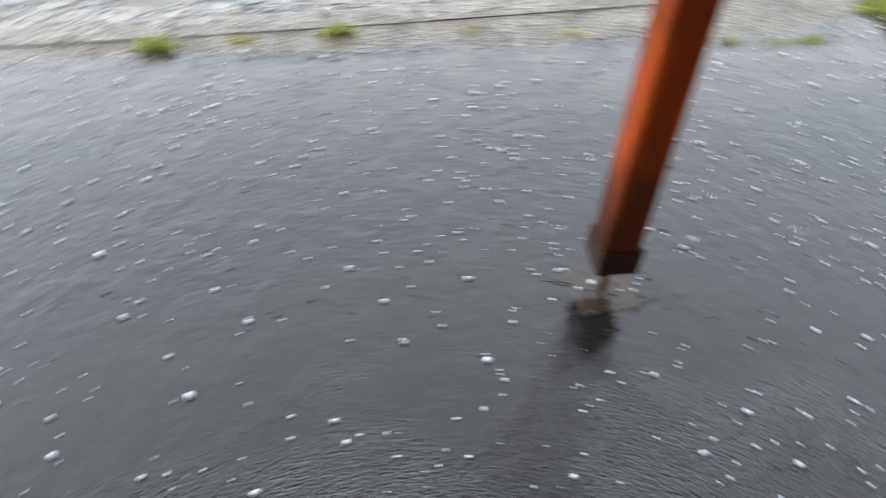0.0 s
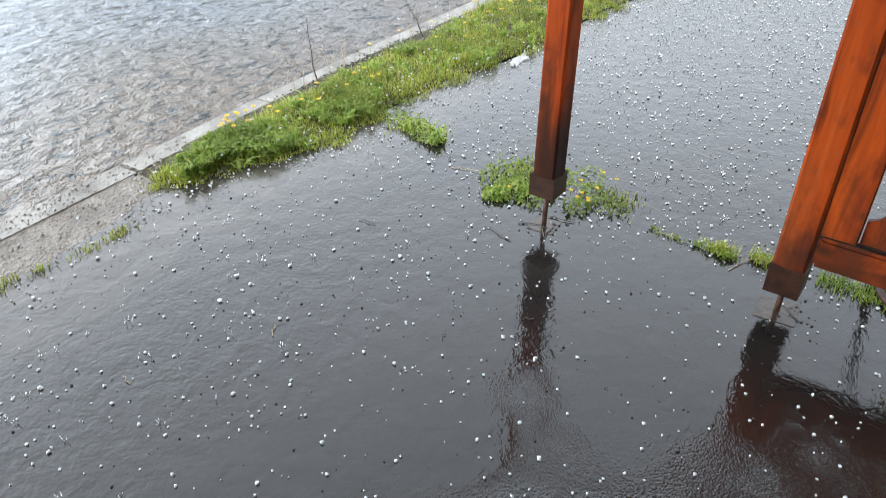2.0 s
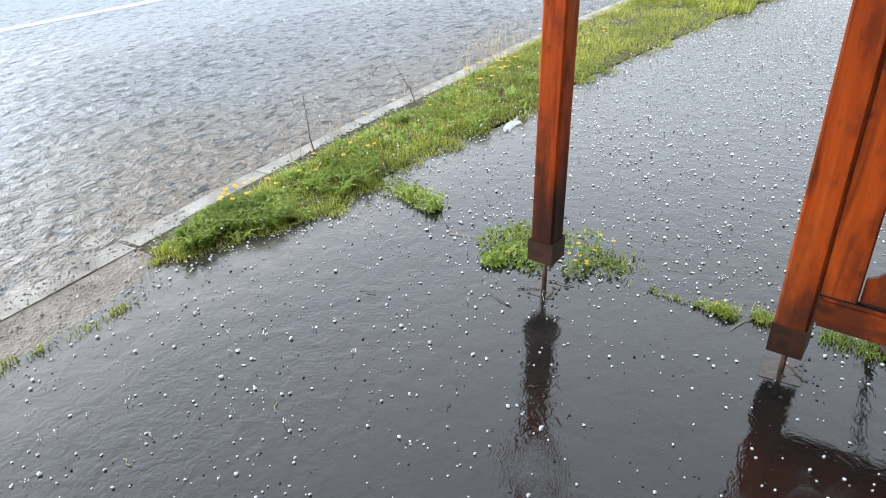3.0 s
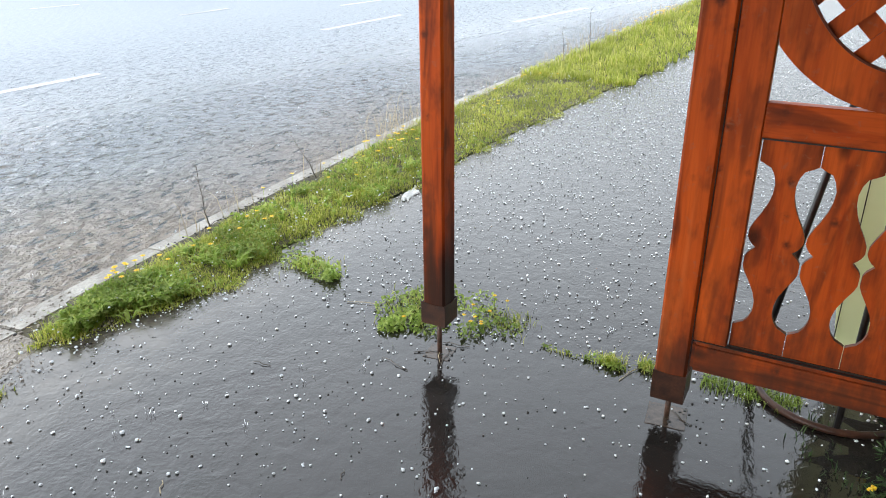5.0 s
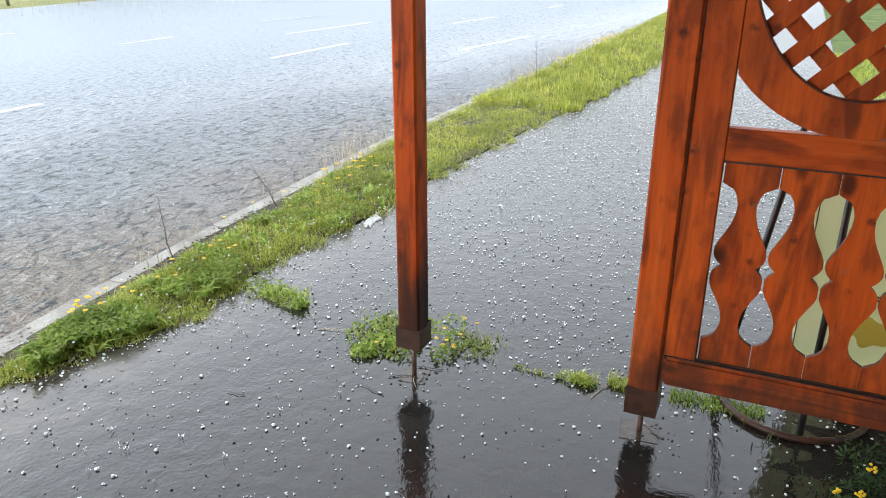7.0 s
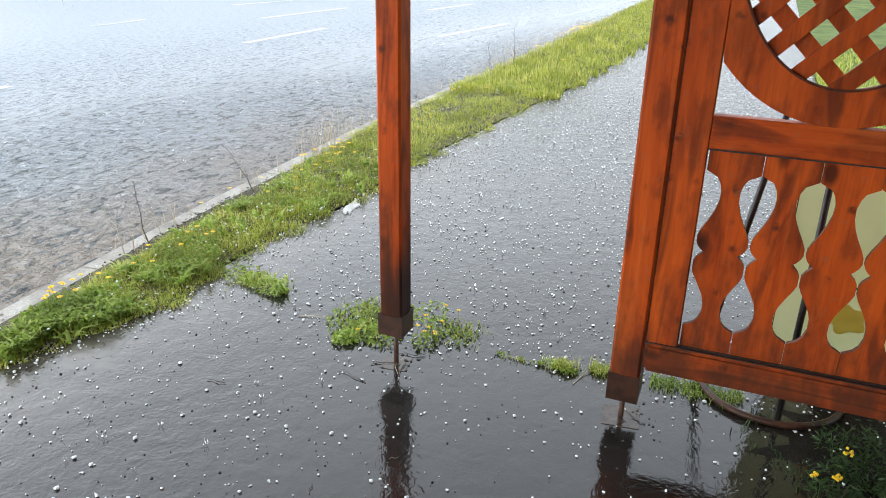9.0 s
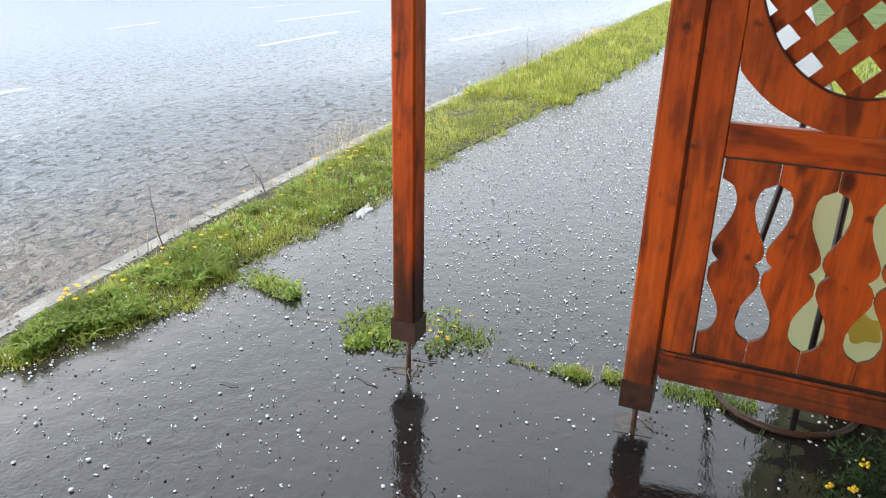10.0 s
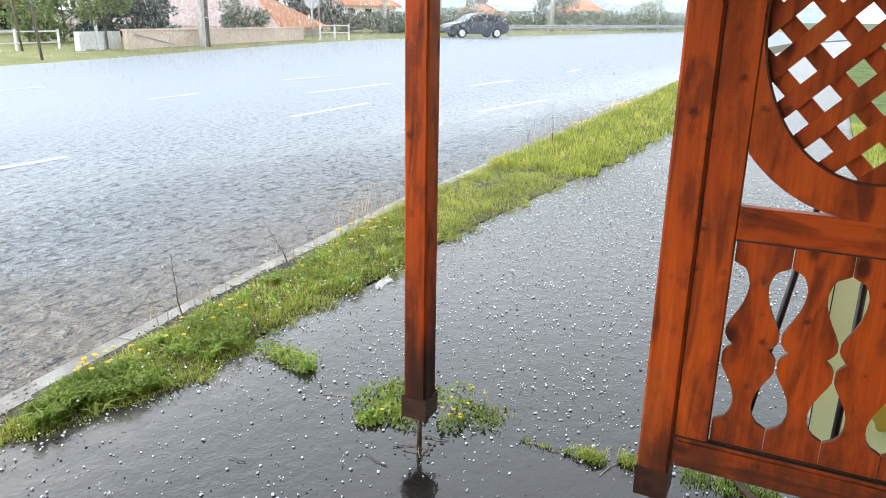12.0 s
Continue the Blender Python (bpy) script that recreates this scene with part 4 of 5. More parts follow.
bare_twig((10.2, 3.5, 0), 0.45, (-0.1, 0.02), 4)

frag = thing("concrete_fragment", (4.57, 2.61, 0.0), "pale broken concrete edge piece by the verge grass", "rubble", "", 14)
bm = bmesh.new()
rim = [(0.15 * math.cos(a) * (1 + 0.16 * math.sin(5 * a + 1) + 0.1 * math.sin(11 * a)), 0.04 * math.sin(a) * (1 + 0.35 * math.sin(4 * a) + 0.2 * math.sin(9 * a))) for a in np.linspace(0, 2 * math.pi, 36, endpoint=False)]
low, top = [bm.verts.new((x, y, -0.01)) for x, y in rim], [bm.verts.new((0.93 * x, 0.9 * y, 0.009 + 0.004 * math.sin(40 * x))) for x, y in rim]
crest = bm.verts.new((0, 0, 0.014))
for k in range(36):
    bm.faces.new((low[k], low[(k + 1) % 36], top[(k + 1) % 36], top[k]))
    bm.faces.new((top[k], top[(k + 1) % 36], crest))
part("chunk", bm, "kerb_pale", frag)

# ---------------------------------------------------------------- hail, grit, fallen twigs, splashes
def pebbles(name, centre, radius, mat, label, category, squash=0.68, sub=1):
    bm = bmesh.new()
    bmesh.ops.create_icosphere(bm, subdivisions=sub, radius=1)
    base = np.array([v.co[:] for v in bm.verts])
    tri = np.array([[v.index for v in f.verts] for f in bm.faces])
    bm.free()
    n = len(centre)
    jit = 1 + rng.normal(0, 0.17, (n, len(base), 1))
    axes = rng.uniform(0.75, 1.15, (n, 1, 3)) * [1, 1, squash]
    v = centre[:, None, :] + base[None] * jit * axes * radius[:, None, None]
    f = tri[None] + (np.arange(n) * len(base))[:, None, None]
    ob = mesh_object(name, v.reshape(-1, 3), f.reshape(-1, 3), mat, True)
    return tagged(ob, label, category, kind="stuff")


def scatter(count, x0, x1, y0, y1, keep):
    out = []
    while len(out) < count:
        x, y = rng.uniform(x0, x1), rng.uniform(y0, y1)
        if rng.uniform() < keep(x, y):
            out.append((x, y))
    return np.array(out)


def hail_density(x, y):
    if y > foot_y(x):
        return 0.25 if x < 1.9 else 0.0
    outside = x > 2.95 or y > 1.55
    clump = 0.8 + 0.2 * math.sin(3.1 * x + 1.7 * y) * math.sin(2.3 * y - 1.1 * x)
    d = (1.0 if x > 2.95 else 0.6) if outside else 0.4
    return d * clump * (1 if x < 7 else 0.8)


xy = scatter(10500, -2.2, 15, -0.7, 3.2, hail_density)
rad = np.clip(rng.lognormal(-5.32, 0.33, len(xy)), 0.0028, 0.011)
c = np.column_stack([xy, [rise(a, b) for a, b in xy] + rad * 0.55])
pebbles("hailstones", c, rad, "hail", "white hailstones scattered on wet asphalt", "hail")
n = 300
xs = 2.0 + 7 * rng.uniform(0, 1, n) ** 1.3
xy = np.column_stack([xs, [verge_y(a) + 0.05 * math.sin(6 * a) + rng.normal(-0.06, 0.05) for a in xs]])
pebbles("hailstones", np.column_stack([xy, np.full(n, 0.008)]), rng.uniform(0.0025, 0.006, n), "hail", "white hailstones drifted along the verge edge", "hail")
xy, _ = verge_points(420, 2, 9)
pebbles("hailstones", np.column_stack([xy, rng.uniform(0.03, 0.09, len(xy))]), rng.uniform(0.004, 0.008, len(xy)), "hail", "white hailstones caught in the verge grass", "hail")
xy = scatter(3000, -2.2, 10, -0.6, 3.1, lambda x, y: 0.3 + 0.4 * (y > 2.6) if y < foot_y(x) + 0.15 else 0)
rad = np.clip(rng.lognormal(-5.75, 0.35, len(xy)), 0.0015, 0.007)
pebbles("dark_grit", np.column_stack([xy, rad * 0.4]), rad, "debris", "dark grit and seed husks washed over the asphalt", "debris", 0.6, 1)
xy = scatter(2600, -2.5, 2.4, 2.8, 3.5, lambda x, y: 1.0 if foot_y(x) - 0.06 < y < kerb_y(x) else 0)
rad = np.clip(rng.lognormal(-5.5, 0.4, len(xy)), 0.002, 0.011)
pebbles("kerb_gravel", np.column_stack([xy, 0.012 + rad * 0.2]), rad, "silt", "beige gravel washed along the kerb", "gravel", 0.6, 1)
n = 230
xs = rng.normal(3.9, 0.5, n)
xy = np.column_stack([xs, [kerb_y(a) - 0.17 + rng.normal(0, 0.03) for a in xs]])
pebbles("kerb_litter", np.column_stack([xy, np.full(n, 0.03)]), rng.uniform(0.003, 0.011, n), "debris", "dark leaf litter caught behind the kerb", "debris", 0.5, 1)
for cx, cy in ((0.4, 1.57), (2.8, 1.38), (2.8, 0.36)):
    n = 34
    xy = np.column_stack([rng.normal(cx, 0.07, n), rng.normal(cy, 0.06, n)])
    rad = rng.uniform(0.002, 0.008, n)
    pebbles("washed_litter", np.column_stack([xy, rad * 0.4]), rad, "debris", "dark leaf litter washed round the post foot", "debris", 0.35, 1)
for k, (tx, ty, ln, an) in enumerate(((1.55, 1.8, 0.07, 40), (1.9, 1.3, 0.05, 20), (2.6, 1.45, 0.16, 75), (2.95, 0.62, 0.22, -20), (2.7, 1.34, 0.14, 10), (2.2, 1.1, 0.04, 130), (1.1, 2.0, 0.05, 80), (2.35, 2.0, 0.09, 95), (2.78, 0.3, 0.1, 50), (2.86, 1.44, 0.17, -150), (2.74, 1.5, 0.12, -60), (2.9, 1.3, 0.13, 100), (3.0, 2.05, 0.2, -70), (0.44, 1.5, 0.12, 30), (0.3, 1.62, 0.09, 160))):
    t = thing("fallen_twig", (tx, ty, 0.004), "thin brown twig lying on the wet asphalt", "twig", "fallen twigs", an)
    part("stick", tube([(0, 0, 0), (ln * 0.4, 0.006, 0.002), (ln * 0.7, -0.003, 0.003), (ln, 0.004, 0)], 0.0022, 5, None, 0.001), "bark" if k % 3 else "straw", t)


def splashes(name, xy, z, size, label):
    """Rain splashes: small crowns of thin leaning drops and beads."""
    verts, faces = [], []
    for (x, y), zz, s in zip(xy, z, size):
        for k in range(int(rng.integers(3, 8))):
            a = rng.uniform(0, 2 * np.pi)
            r0, r1, h = 0.25 * s, s * rng.uniform(0.3, 0.8), s * rng.uniform(0.4, 1.5)
            w = 0.045 * s + 0.0009
            b = np.array([x + r0 * np.cos(a), y + r0 * np.sin(a), zz])
            t = np.array([x + r1 * np.cos(a), y + r1 * np.sin(a), zz + h])
            m = (b + t) / 2
            i = len(verts)
            verts += [b, m + [w, 0, 0], m + [-0.5 * w, 0.87 * w, 0], m + [-0.5 * w, -0.87 * w, 0], t]
            faces += [(i, i + 1, i + 2), (i, i + 2, i + 3), (i, i + 3, i + 1), (i + 4, i + 2, i + 1), (i + 4, i + 3, i + 2), (i + 4, i + 1, i + 3)]
    return tagged(mesh_object(name, verts, faces, "drop", True), label, "splashes", kind="stuff")


xy = scatter(1000, 0, 22, 3.6, 10, lambda x, y: 1.0 if y > kerb_y(x) + 0.05 and (y - 3.2) < 0.55 * x + 2.2 else 0)
splashes("road_splashes", xy, [rise(a, b) - 0.045 for a, b in xy], rng.uniform(0.01, 0.034, len(xy)), "rain splashes leaping from the flooded road")
xy = scatter(430, 0.5, 9, -0.5, 2.8, lambda x, y: 1.0 if (x > 3 or y > 1.6) and y < foot_y(x) else 0)
splashes("footway_splashes", xy, [0.0] * len(xy), rng.uniform(0.008, 0.028, len(xy)), "small rain splashes on the wet footway")

# ---------------------------------------------------------------- across the road
def at_far(px, py):
    return px, py, rise(px, far_y(px)) + 0.06


def crown(name, parent, n, shape, size, mat):
    """Leaf clumps thrown over a crown; shape gives a point for three random numbers."""
    c = np.array([shape(*rng.uniform(0, 1, 3)) for _ in range(n)])
    ob = leaves(name, c, size, mat, "", "", 1.2, "")
    ob.parent = parent
    return ob


def broadleaf(x, y, h, w, mat, label, n=1500, bare=0.3, kind="tree"):
    t = thing(kind, at_far(x, y), label, kind)
    r = random.Random(int(x * 10 + y))
    bm = tube([(0, 0, -0.2), (0.05 * h * r.uniform(-1, 1), 0, h * 0.4), (0, 0, h * 0.85)], 0.012 * h + 0.015, 7, None, 0.006 * h)
    lobes = []
    for k in range(9):
        a, e = r.uniform(0, 6.28), r.uniform(bare + 0.1, 0.92)
        ro = w * 0.5 * (1 - abs(e - (bare + 1) / 2) / (1 - bare)) * r.uniform(0.45, 1.0)
        c = Vector((math.cos(a) * ro, math.sin(a) * ro, e * h))
        lobes.append((c, w * r.uniform(0.16, 0.27)))
        tube([(0, 0, max(0.1, e - 0.25) * h), c * 0.6 + Vector((0, 0, 0.35 * e * h)), c], 0.008 * h, 5, bm, 0.003 * h)
    part("trunk", bm, "bark", t)

    def shape(a, b, c):
        lc, lr = lobes[int(a * 8.99)]
        v = Vector((r.gauss(0, 1), r.gauss(0, 1), r.gauss(0, 0.8))).normalized() * lr * (0.55 + 0.6 * b)
        return lc + v
    crown("crown", t, 2 * n, shape, 0.022 * w + 0.035, mat)


def conifer(x, y, h, w, label, n=2200):
    t = thing("conifer", at_far(x, y), label, "tree", "dark conifers")
    part("trunk", tube([(0, 0, -0.2), (0, 0, h)], 0.14, 7, None, 0.03), "bark", t)

    def shape(a, b, c):
        z = b ** 1.4
        tier = 0.75 + 0.25 * math.sin(z * 40)
        ro = w * 0.5 * (1 - z * 0.9) * tier * (0.35 + 0.65 * math.sqrt(c)) * (1 + 0.25 * math.sin(5 * a * 6.28))
        return Vector((math.cos(a * 6.28) * ro, math.sin(a * 6.28) * ro, h * (0.08 + 0.92 * z) - 0.18 * ro))
    crown("foliage", t, 2 * n, shape, 0.11, "conifer")


def hedge(x0, y0, x1, y1, h, d, mat, label, n=2600):
    t = thing("hedge", at_far((x0 + x1) / 2, (y0 + y1) / 2), label, "hedge")
    dx, dy = (x1 - x0) / 2, (y1 - y0) / 2
    r = random.Random(int(x0 * 7 + y0))
    bumps = [(r.uniform(-1, 1), r.uniform(0.55, 1.0), r.uniform(0.1, 0.3)) for _ in range(14)]

    def shape(a, b, c):
        s = 2 * a - 1
        top = max(hh * max(0.0, 1 - ((s - p) / wd) ** 2) ** 0.5 for p, hh, wd in bumps)
        q = (2 * r.random() - 1) * d / 2
        ln = math.hypot(dx, dy)
        return Vector((s * dx - q * dy / ln, s * dy + q * dx / ln, h * max(top, 0.4) * math.sqrt(c) + 0.05))
    crown("foliage", t, 2 * n, shape, 0.09 + 0.015 * h, mat)
    part("stems", tube([(-dx * 0.9, -dy * 0.9, -0.1), (0, 0, 0.25 * h), (dx * 0.9, dy * 0.9, -0.1)], 0.06, 5), "bark", t)


# rendered garden wall with coping
wa, wb = Vector((22.9, 25.2)), Vector((35.6, 25.7))
ang = math.degrees(math.atan2(wb.y - wa.y, wb.x - wa.x))
gw = thing("garden_wall", at_far(wa.x, wa.y), "low pinkish rendered garden wall across the road", "wall", "", ang)
L = (wb - wa).length
part("wall_body", box((0, 0, -0.4), (L, 0.25, 0.72), 0.01), "pinkwall", gw)
part("coping", box((-0.05, -0.04, 0.722), (L + 0.05, 0.29, 0.80), 0.015), "pinkwall", gw)
bm = tube([(0.4, -0.06, 0.6), (2.6, -0.06, 0.12)], 0.025, 6)
part("pipe", bm, "steel", gw, "slanting grey pipe")


def house(x, y, w, d, wall_h, roof_h, turn, roof_mat, label, chimney=None, drop=0.0, side_mat=None):
    hz = at_far(x, y)
    ho = thing("house", (hz[0], hz[1], hz[2] - drop), label, "house", "", turn)
    part("wall", box((-w / 2, -d / 2, -0.5), (w / 2, d / 2, wall_h)), "render", ho)
    o = 0.45
    a, b = w / 2 + o, d / 2 + o
    for name, quad, mat in (("roof_slope", [(-a, -b, 0), (a, -b, 0), (a - b * 0.9, 0, roof_h), (-a + b * 0.9, 0, roof_h)], roof_mat), ("roof_slope", [(a, b, 0), (-a, b, 0), (-a + b * 0.9, 0, roof_h), (a - b * 0.9, 0, roof_h)], roof_mat),
                            ("roof_hip", [(a, -b, 0), (a, b, 0), (a - b * 0.9, 0, roof_h)], side_mat or roof_mat), ("roof_hip", [(-a, b, 0), (-a, -b, 0), (-a + b * 0.9, 0, roof_h)], roof_mat)):
        bm = bmesh.new()
        top = [bm.verts.new((q[0], q[1], wall_h + q[2] + 0.14)) for q in quad]
        low = [bm.verts.new((q[0], q[1], wall_h + q[2])) for q in quad]
        bm.faces.new(top)
        bm.faces.new(low[::-1])
        for i in range(len(quad)):
            bm.faces.new((low[i], low[(i + 1) % len(quad)], top[(i + 1) % len(quad)], top[i]))
        part(name, bm, mat, ho)
    ridge = [(-a + b * 0.9, 0, wall_h + roof_h + 0.16), (a - b * 0.9, 0, wall_h + roof_h + 0.16)]
    part("ridge_tiles", tube(ridge, 0.11, 6), side_mat or roof_mat, ho)
    part("hip_tiles", tube([ridge[1], (a, -b, wall_h + 0.16)], 0.1, 6), side_mat or roof_mat, ho)
    for k in (-0.3, 0.0, 0.3):
        wz = wall_h * 0.35
        win = part("window", box((k * w - 0.55, -d / 2 - 0.03, wz), (k * w + 0.55, -d / 2 + 0.02, wz + 1.2), 0.01), "glass", ho)
        part("frame", box((k * w - 0.62, -d / 2 - 0.05, wz - 0.08), (k * w + 0.62, -d / 2 - 0.031, wz - 0.002)), "white", win)
    if chimney is not None:
        c = part("chimney", box((chimney - 0.3, -0.3, wall_h), (chimney + 0.3, 0.3, wall_h + roof_h + 0.6), 0.02), "tileroof", ho)
        part("chimney_cap", box((chimney - 0.36, -0.36, wall_h + roof_h + 0.602), (chimney + 0.36, 0.36, wall_h + roof_h + 0.7), 0.02), "concrete", c)
    return ho


house(38.0, 35.5, 13.5, 7.1, 1.95, 2.2, -75, "pinkroof", "house with a weathered pinkish hipped roof", 3.3, 1.5, "tileroof")
house(27.0, 46.0, 8.0, 7.0, 2.2, 2.2, 10, "tileroof", "small distant house with an orange tiled roof", None, 0.5)
house(95.0, 27.5, 7.0, 6.0, 1.9, 2.4, 20, "tileroof", "distant cream house with an orange roof", None, 0.0)
house(78.0, 50.0, 9.0, 7.0, 2.2, 2.6, -15, "tileroof", "distant cream house with an orange roof", None, 0.0)
house(84.0, 36.0, 8.0, 6.0, 1.2, 1.8, 5, "tileroof", "low distant house with an orange roof", None, 0.3)

conifer(27.2, 29.0, 7.5, 3.4, "tall dark green conifer behind the garden wall")
conifer(28.8, 30.0, 6.5, 3.2, "dark green conifer behind the garden wall")
conifer(25.9, 30.2, 6.0, 2.6, "dark green conifer behind the garden wall")
broadleaf(22.5, 25.9, 3.1, 2.3, "light_foliage", "young light green tree with a thin trunk", 1300, 0.28)
broadleaf(25.7, 32.5, 3.0, 3.4, "light_foliage", "rounded yellow-green shrub behind a fence", 1100, 0.05, "shrub")
broadleaf(23.7, 32.2, 2.6, 3.2, "light_foliage", "rounded yellow-green shrub behind a fence", 900, 0.05, "shrub")
broadleaf(33.0, 28.0, 2.2, 2.5, "foliage", "round green bush behind the garden wall", 1500, 0.05, "shrub")
broadleaf(31.5, 43.0, 6.5, 5.5, "conifer", "large dark green tree standing beyond the houses", 2600, 0.1)
broadleaf(44.5, 37.0, 8.2, 6.5, "conifer", "large dark green tree standing beyond the houses", 2600, 0.15)
broadleaf(49.0, 34.5, 8.0, 6.0, "conifer", "large dark green tree standing beyond the houses", 2600, 0.12)
broadleaf(42.5, 41.0, 7.2, 6.5, "conifer", "large dark green tree standing beyond the houses", 2000, 0.15)
broadleaf(47.0, 31.5, 3.6, 2.4, "conifer", "small dark tree near the roadside", 1000, 0.1)
hedge(48, 33, 58, 31.5, 1.6, 2.0, "foliage", "green roadside hedge of mixed bushes")
hedge(50, 29.6, 62, 28.5, 1.3, 1.5, "foliage", "green roadside hedge of mixed bushes")
hedge(62, 33, 84, 29, 2.1, 4.0, "foliage", "green roadside hedge of mixed bushes", 3600)
broadleaf(60, 30.5, 4.2, 2.6, "foliage", "slender green roadside tree", 1300, 0.1)
broadleaf(66, 28.5, 3.6, 2.6, "foliage", "leafy green tree at the roadside", 1300, 0.1)
broadleaf(84, 25.5, 4.4, 3.6, "foliage", "leafy green tree at the roadside", 1500, 0.15)
broadleaf(80, 26.5, 3.6, 3.0, "foliage", "leafy green tree at the roadside", 1300, 0.1)
hedge(84, 24.0, 112, 17.5, 2.3, 4.0, "foliage", "green roadside hedge of mixed bushes", 4200)
hedge(104, 22, 128, 12, 2.8, 5.0, "foliage", "green roadside hedge of mixed bushes", 3200)
broadleaf(98, 19.0, 3.2, 4.5, "light_foliage", "yellow-green bush at the roadside", 1300, 0.02, "shrub")


def pole(name, x, y, h, r0, r1, mat, label, lean=0.0, arms=()):
    t = thing(name, at_far(x, y), label, "pole")
    part("shaft", tube([(0, 0, -0.3), (lean * 0.5, 0, h * 0.5), (lean, 0, h)], r0, 9, None, r1), mat, t, "", True)
    for z, w in arms:
        part("crossarm", box((-0.06, -w, z), (0.06, w, z + 0.1), 0.01), "pole_wood", t)
        for s in (-0.9, -0.4, 0.4, 0.9):
            part("insulator", tube([(0, s * w, z + 0.1), (0, s * w, z + 0.22)], 0.04, 7), "white", t)
    return t


dp = pole("utility_pole", 27.0, 24.75, 8.5, 0.12, 0.09, "pole_wood", "double utility pole of concrete and dark timber")
part("concrete_shaft", box((-0.42, -0.12, -0.3), (-0.2, 0.1, 8.5), 0.02), "concrete", dp, "pale concrete twin shaft")
for z in (1.2, 3.0, 5.0):
    part("clamp", box((-0.43, -0.16, z), (0.16, 0.14, z + 0.06)), "steel", dp)
pole("thin_pole", 17.7, 23.5, 5.5, 0.05, 0.045, "pole_wood", "thin dark leaning pole on the far verge", -0.45)
pole("thin_pole", 19.9, 27.5, 3.0, 0.05, 0.045, "pole_wood", "thin dark leaning pole on the far verge", -0.3)
pole("utility_pole", 50.6, 29.2, 9.0, 0.17, 0.13, "concrete", "pale concrete utility pole across the road", 0.0, ((3.1, 0.9),))
pole("utility_pole", 76.0, 24.4, 9.0, 0.24, 0.17, "concrete", "pale concrete utility pole across the road")
pole("street_lamp", 44.5, 30.8, 7.0, 0.06, 0.05, "steel", "thin grey lamp post far across the road")
pole("street_lamp", 96.0, 17.5, 9.0, 0.16, 0.12, "steel", "thin grey lamp post far across the road")
pole("street_lamp", 24.3, 28.6, 6.0, 0.07, 0.06, "white", "thin pale lamp post behind the trees")

sg = thing("round_traffic_sign", at_far(36.6, 25.8), "round grey traffic sign on a pole, seen from behind", "traffic sign", "", 30)
part("pole", tube([(0, 0, -0.2), (0, 0, 2.25)], 0.045, 8), "steel", sg, "", True)
bm = bmesh.new()
bmesh.ops.create_cone(bm, cap_ends=True, segments=28, radius1=0.42, radius2=0.42, depth=0.03, matrix=Matrix.Translation((0.06, 0, 2.05)) @ Matrix.Rotation(math.pi / 2, 4, "Y"))
part("disc", bm, "steel", sg)

# white railing at the junction and white fence at the far left end
def railing(x0, y0, x1, y1, h, posts, bars, label, name="white_railing"):
    t = thing(name, at_far(x0, y0), label, "railing", "", math.degrees(math.atan2(y1 - y0, x1 - x0)))
    ln = math.hypot(x1 - x0, y1 - y0)
    for k in range(posts):
        part("post", box((k * ln / (posts - 1) - 0.035, -0.05, -0.2), (k * ln / (posts - 1) + 0.035, 0.05, h), 0.01), "white", t)
    for k in range(bars):
        z = h * (k + 1) / bars - 0.1
        part("bar", box((0, -0.075, z), (ln, -0.0505, z + 0.055), 0.008), "white", t)


railing(37.2, 25.7, 39.1, 25.0, 0.8, 3, 2, "short white railing at the junction")
railing(14.0, 27.4, 21.6, 27.6, 0.85, 5, 2, "white rail fence along the far verge", "white_fence")
rail = thing("guard_rail", at_far(52, 24.5), "grey steel guard rail along the far road edge", "guard rail")
pts = [(x - 52, far_y(x) + 0.7 - 24.5, 0.4) for x in range(52, 121, 3)]
bm = bmesh.new()
vs = [[bm.verts.new((p[0], p[1] + o, p[2] + z)) for o, z in ((0, 0), (-0.05, 0.08), (0, 0.16), (-0.05, 0.24), (0, 0.31), (0.03, 0.31), (0.03, 0))] for p in pts]
for a, b in zip(vs, vs[1:]):
    for k in range(7):
        bm.faces.new((a[k], a[(k + 1) % 7], b[(k + 1) % 7], b[k]))
part("beam", bm, "steel", rail)
for p in pts[::2]:
    part("post", box((p[0] - 0.05, p[1] + 0.035, -0.4), (p[0] + 0.05, p[1] + 0.13, 0.68)), "steel", rail)
shed = thing("garden_gate", at_far(21.2, 25.9), "low white gate with solid panels and pillars", "gate", "", 5)
for k in (0.0, 0.95, 1.9):
    part("pillar", box((k - 0.14, -0.14, -0.2), (k + 0.14, 0.14, 0.72), 0.02), "white", shed)
for k in (0.14, 1.09):
    part("panel", box((k, -0.04, 0.05), (k + 0.67, 0.04, 0.72), 0.015), "white", shed)

# dark car crossing the junction
car = thing("car", (50.6, 21.9, rise(50.6, 21.9) - 0.04), "dark blue-grey estate car with silver wheels in the wet", "car", "", 139)
prof = [(-2.25, 0.35), (-2.28, 0.7), (-2.2, 0.98), (-1.95, 1.06), (-1.75, 1.5), (-1.55, 1.6), (0.1, 1.62), (0.45, 1.55), (1.15, 1.08), (2.0, 0.93), (2.25, 0.75), (2.3, 0.42), (2.2, 0.3), (1.85, 0.28),
        (1.8, 0.5), (1.6, 0.68), (1.35, 0.72), (1.1, 0.68), (0.92, 0.5), (0.87, 0.28), (-0.87, 0.28), (-0.92, 0.5), (-1.1, 0.68), (-1.35, 0.72), (-1.6, 0.68), (-1.8, 0.5), (-1.85, 0.28)]
bm = bmesh.new()
rows = []
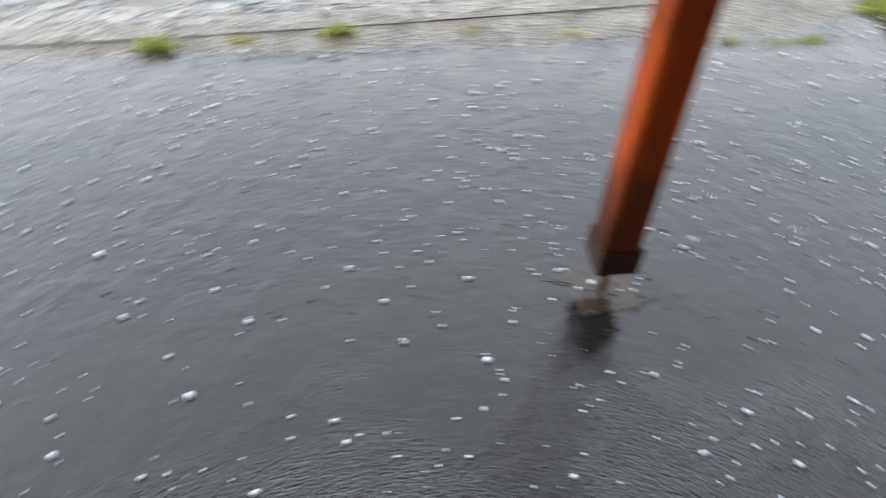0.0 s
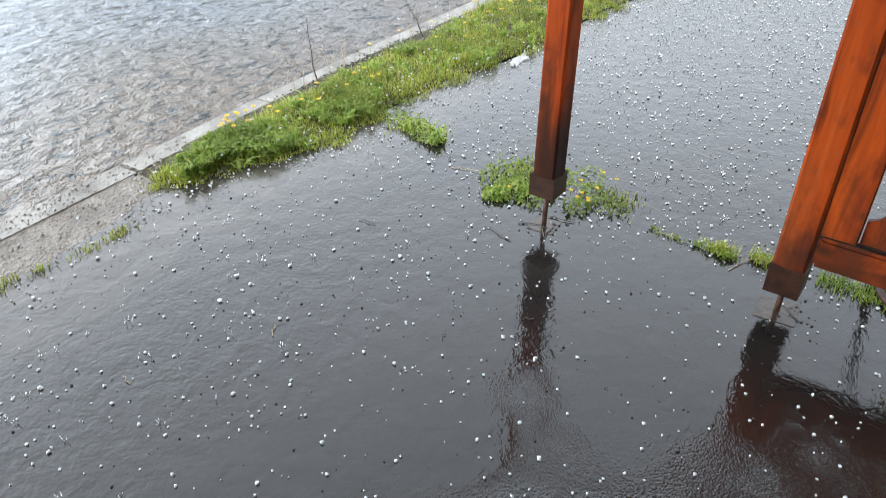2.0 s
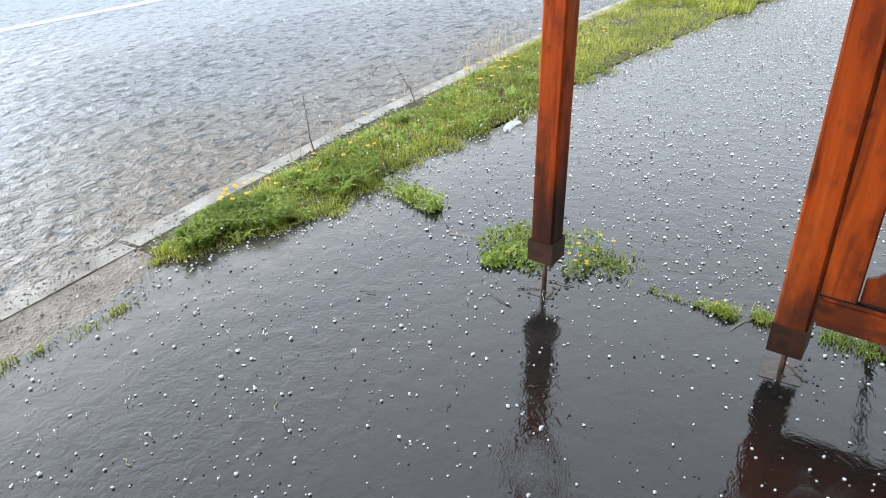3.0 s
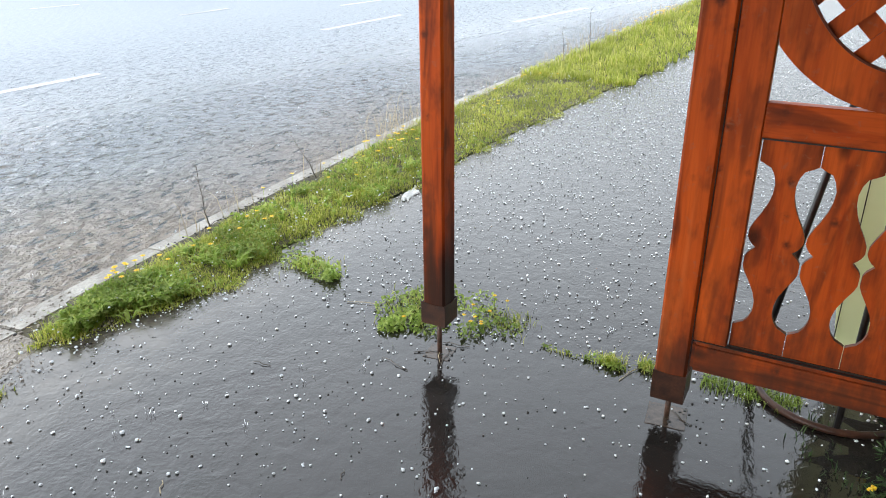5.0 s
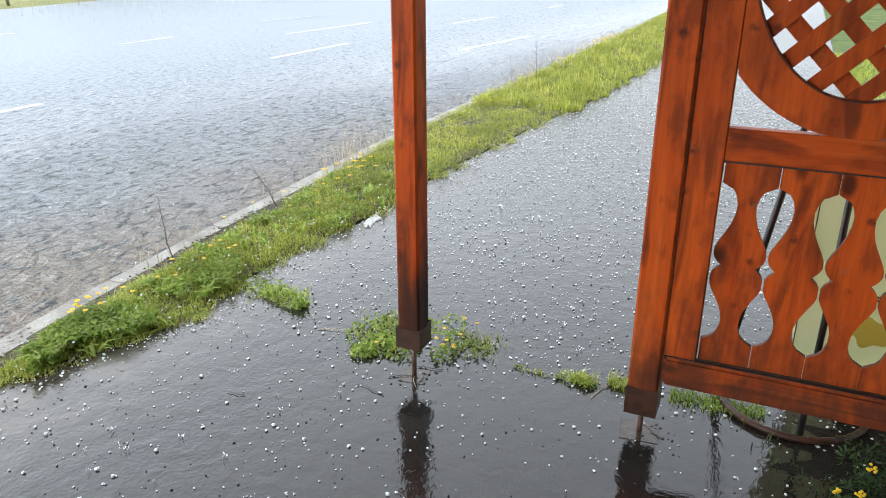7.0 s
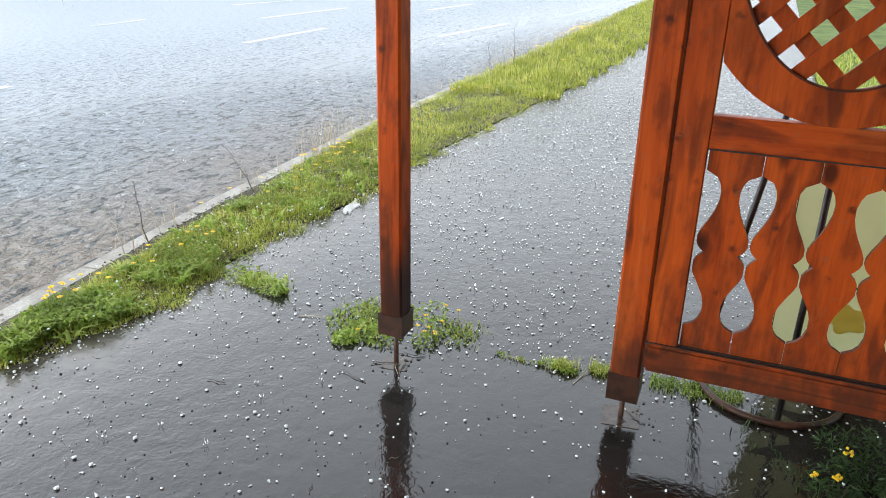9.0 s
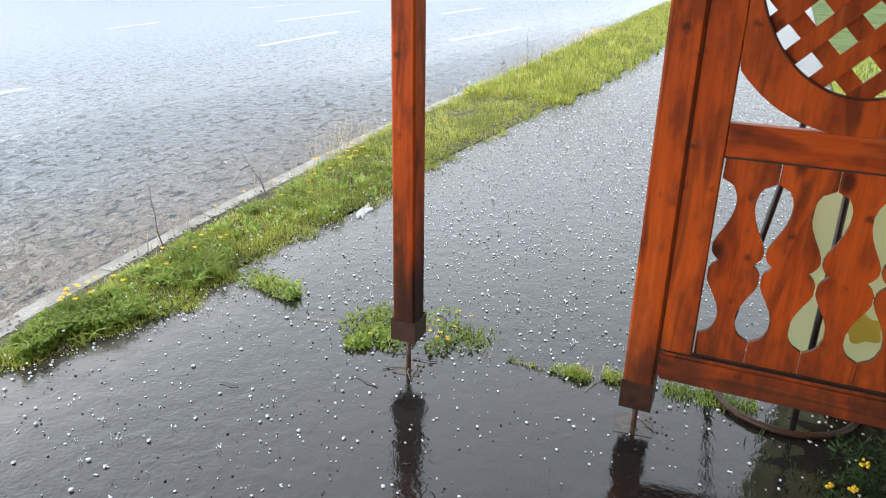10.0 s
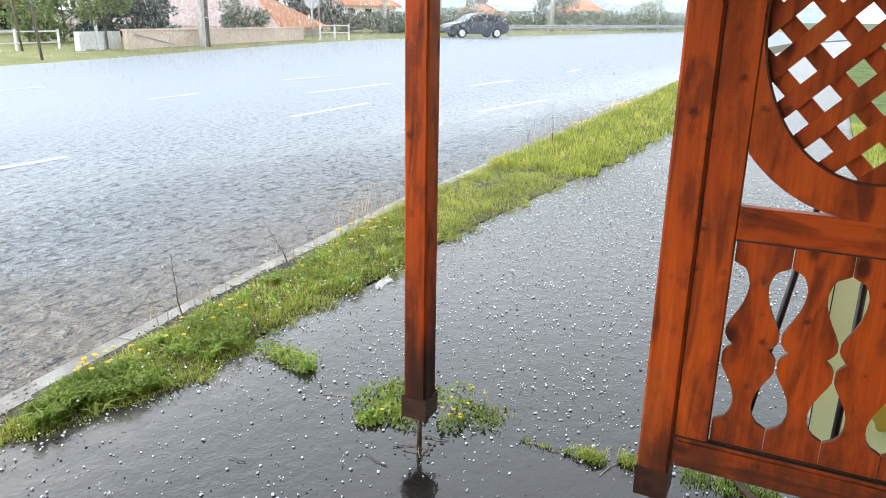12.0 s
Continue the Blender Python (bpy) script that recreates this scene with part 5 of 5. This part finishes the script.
for yy, inset in ((-0.9, 0.0), (0.9, 0.0)):
    rows.append([bm.verts.new((px, yy * (1 - 0.16 * max(0, pz - 0.95) / 0.65), pz)) for px, pz in prof])
bm.faces.new(rows[0])
bm.faces.new(rows[1][::-1])
for k in range(len(prof)):
    j = (k + 1) % len(prof)
    bm.faces.new((rows[0][k], rows[1][k], rows[1][j], rows[0][j]))
part("body", bm, "carpaint", car)
for sgn in (-1, 1):
    for quad in ([(-1.62, 1.08), (-1.5, 1.48), (-0.75, 1.52), (-0.75, 1.08)], [(-0.7, 1.08), (-0.7, 1.52), (0.15, 1.53), (0.15, 1.08)], [(0.2, 1.08), (0.2, 1.52), (0.42, 1.48), (0.98, 1.1)]):
        bm = bmesh.new()
        f = [bm.verts.new((qx, sgn * (0.9 * (1 - 0.16 * max(0, qz - 0.95) / 0.65) + 0.006), qz)) for qx, qz in quad]
        b = [bm.verts.new((qx, sgn * (0.9 * (1 - 0.16 * max(0, qz - 0.95) / 0.65) - 0.01), qz)) for qx, qz in quad]
        bm.faces.new(f)
        bm.faces.new(b[::-1])
        for k in range(4):
            bm.faces.new((f[k], b[k], b[(k + 1) % 4], f[(k + 1) % 4]))
        part("window", bm, "glass", car)
    part("tail_light", box((-2.27, sgn * 0.62 - 0.16, 0.85), (-2.1, sgn * 0.62 + 0.26 * (sgn > 0) + 0.26 * (sgn < 0), 1.04), 0.02), "red", car)
    for wx in (-1.35, 1.35):
        wheel = part("wheel", tube([(wx, sgn * 0.9, 0.33), (wx, sgn * 0.68, 0.33)], 0.33, 20), "tyre", car)
        bm = bmesh.new()
        bmesh.ops.create_cone(bm, cap_ends=True, segments=20, radius1=0.22, radius2=0.2, depth=0.03, matrix=Matrix.Translation((wx, sgn * 0.915, 0.33)) @ Matrix.Rotation(math.pi / 2, 4, "X"))
        part("rim", bm, "white", wheel, "silver wheel rim")

# falling rain over the road
n = 8000
p0 = np.column_stack([rng.uniform(9, 44, n), rng.uniform(9, 23, n), rng.uniform(0.3, 7.5, n)])
keep = (p0[:, 1] > 8) & (p0[:, 0] > 0.55 * p0[:, 1])
p0 = p0[keep]
n = len(p0)
ln = rng.uniform(0.03, 0.11, n)[:, None] * np.array([[-0.06, -0.04, 1.0]])
a = rng.uniform(0, np.pi, n)
w = np.stack([np.cos(a), np.sin(a), np.zeros(n)], 1) * 0.0024
v = np.stack([p0 - w, p0 + w, p0 + ln + 0.4 * w, p0 + ln - 0.4 * w], 1)
f = np.arange(n)[:, None] * 4 + np.array([0, 1, 2, 3])
tagged(mesh_object("falling_rain", v.reshape(-1, 3), f, "drop"), "heavy rain falling over the flooded road", "rain", kind="stuff")
# the rain curtain that veils the far side of the road
n = 250000
top = np.column_stack([rng.uniform(14, 100, n), np.zeros(n), rng.uniform(0.2, 6.5, n)])
top[:, 1] = rng.uniform(0.62, 0.97, n) * np.array([far_y(a) for a in top[:, 0]])
a = rng.uniform(0, np.pi, n)
w = np.stack([np.cos(a), np.sin(a), np.zeros(n)], 1) * 0.0016
low = top + np.column_stack([rng.normal(0.01, 0.01, n), rng.normal(0, 0.01, n), -rng.uniform(0.08, 0.2, n)])
v = np.stack([top - w, top + w, low + w, low - w], 1)
f = np.arange(n)[:, None] * 4 + np.array([0, 1, 2, 3])
tagged(mesh_object("rain_curtain", v.reshape(-1, 3), f, "drop"), "grey veil of heavy rain beyond the flooded road", "rain", kind="stuff")

# distant hills, with the haze put into their colour
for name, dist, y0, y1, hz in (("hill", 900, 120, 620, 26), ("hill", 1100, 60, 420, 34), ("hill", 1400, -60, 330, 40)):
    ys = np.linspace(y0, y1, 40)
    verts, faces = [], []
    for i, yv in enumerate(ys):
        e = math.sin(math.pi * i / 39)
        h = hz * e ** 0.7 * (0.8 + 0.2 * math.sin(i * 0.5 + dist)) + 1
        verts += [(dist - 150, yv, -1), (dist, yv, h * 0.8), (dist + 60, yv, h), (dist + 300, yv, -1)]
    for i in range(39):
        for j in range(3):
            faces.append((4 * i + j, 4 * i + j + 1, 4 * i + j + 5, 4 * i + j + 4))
    tagged(mesh_object(name, verts, faces, "hill", True), "wooded hill coloured pale blue-grey to suggest rain haze", "hill", kind="structure")
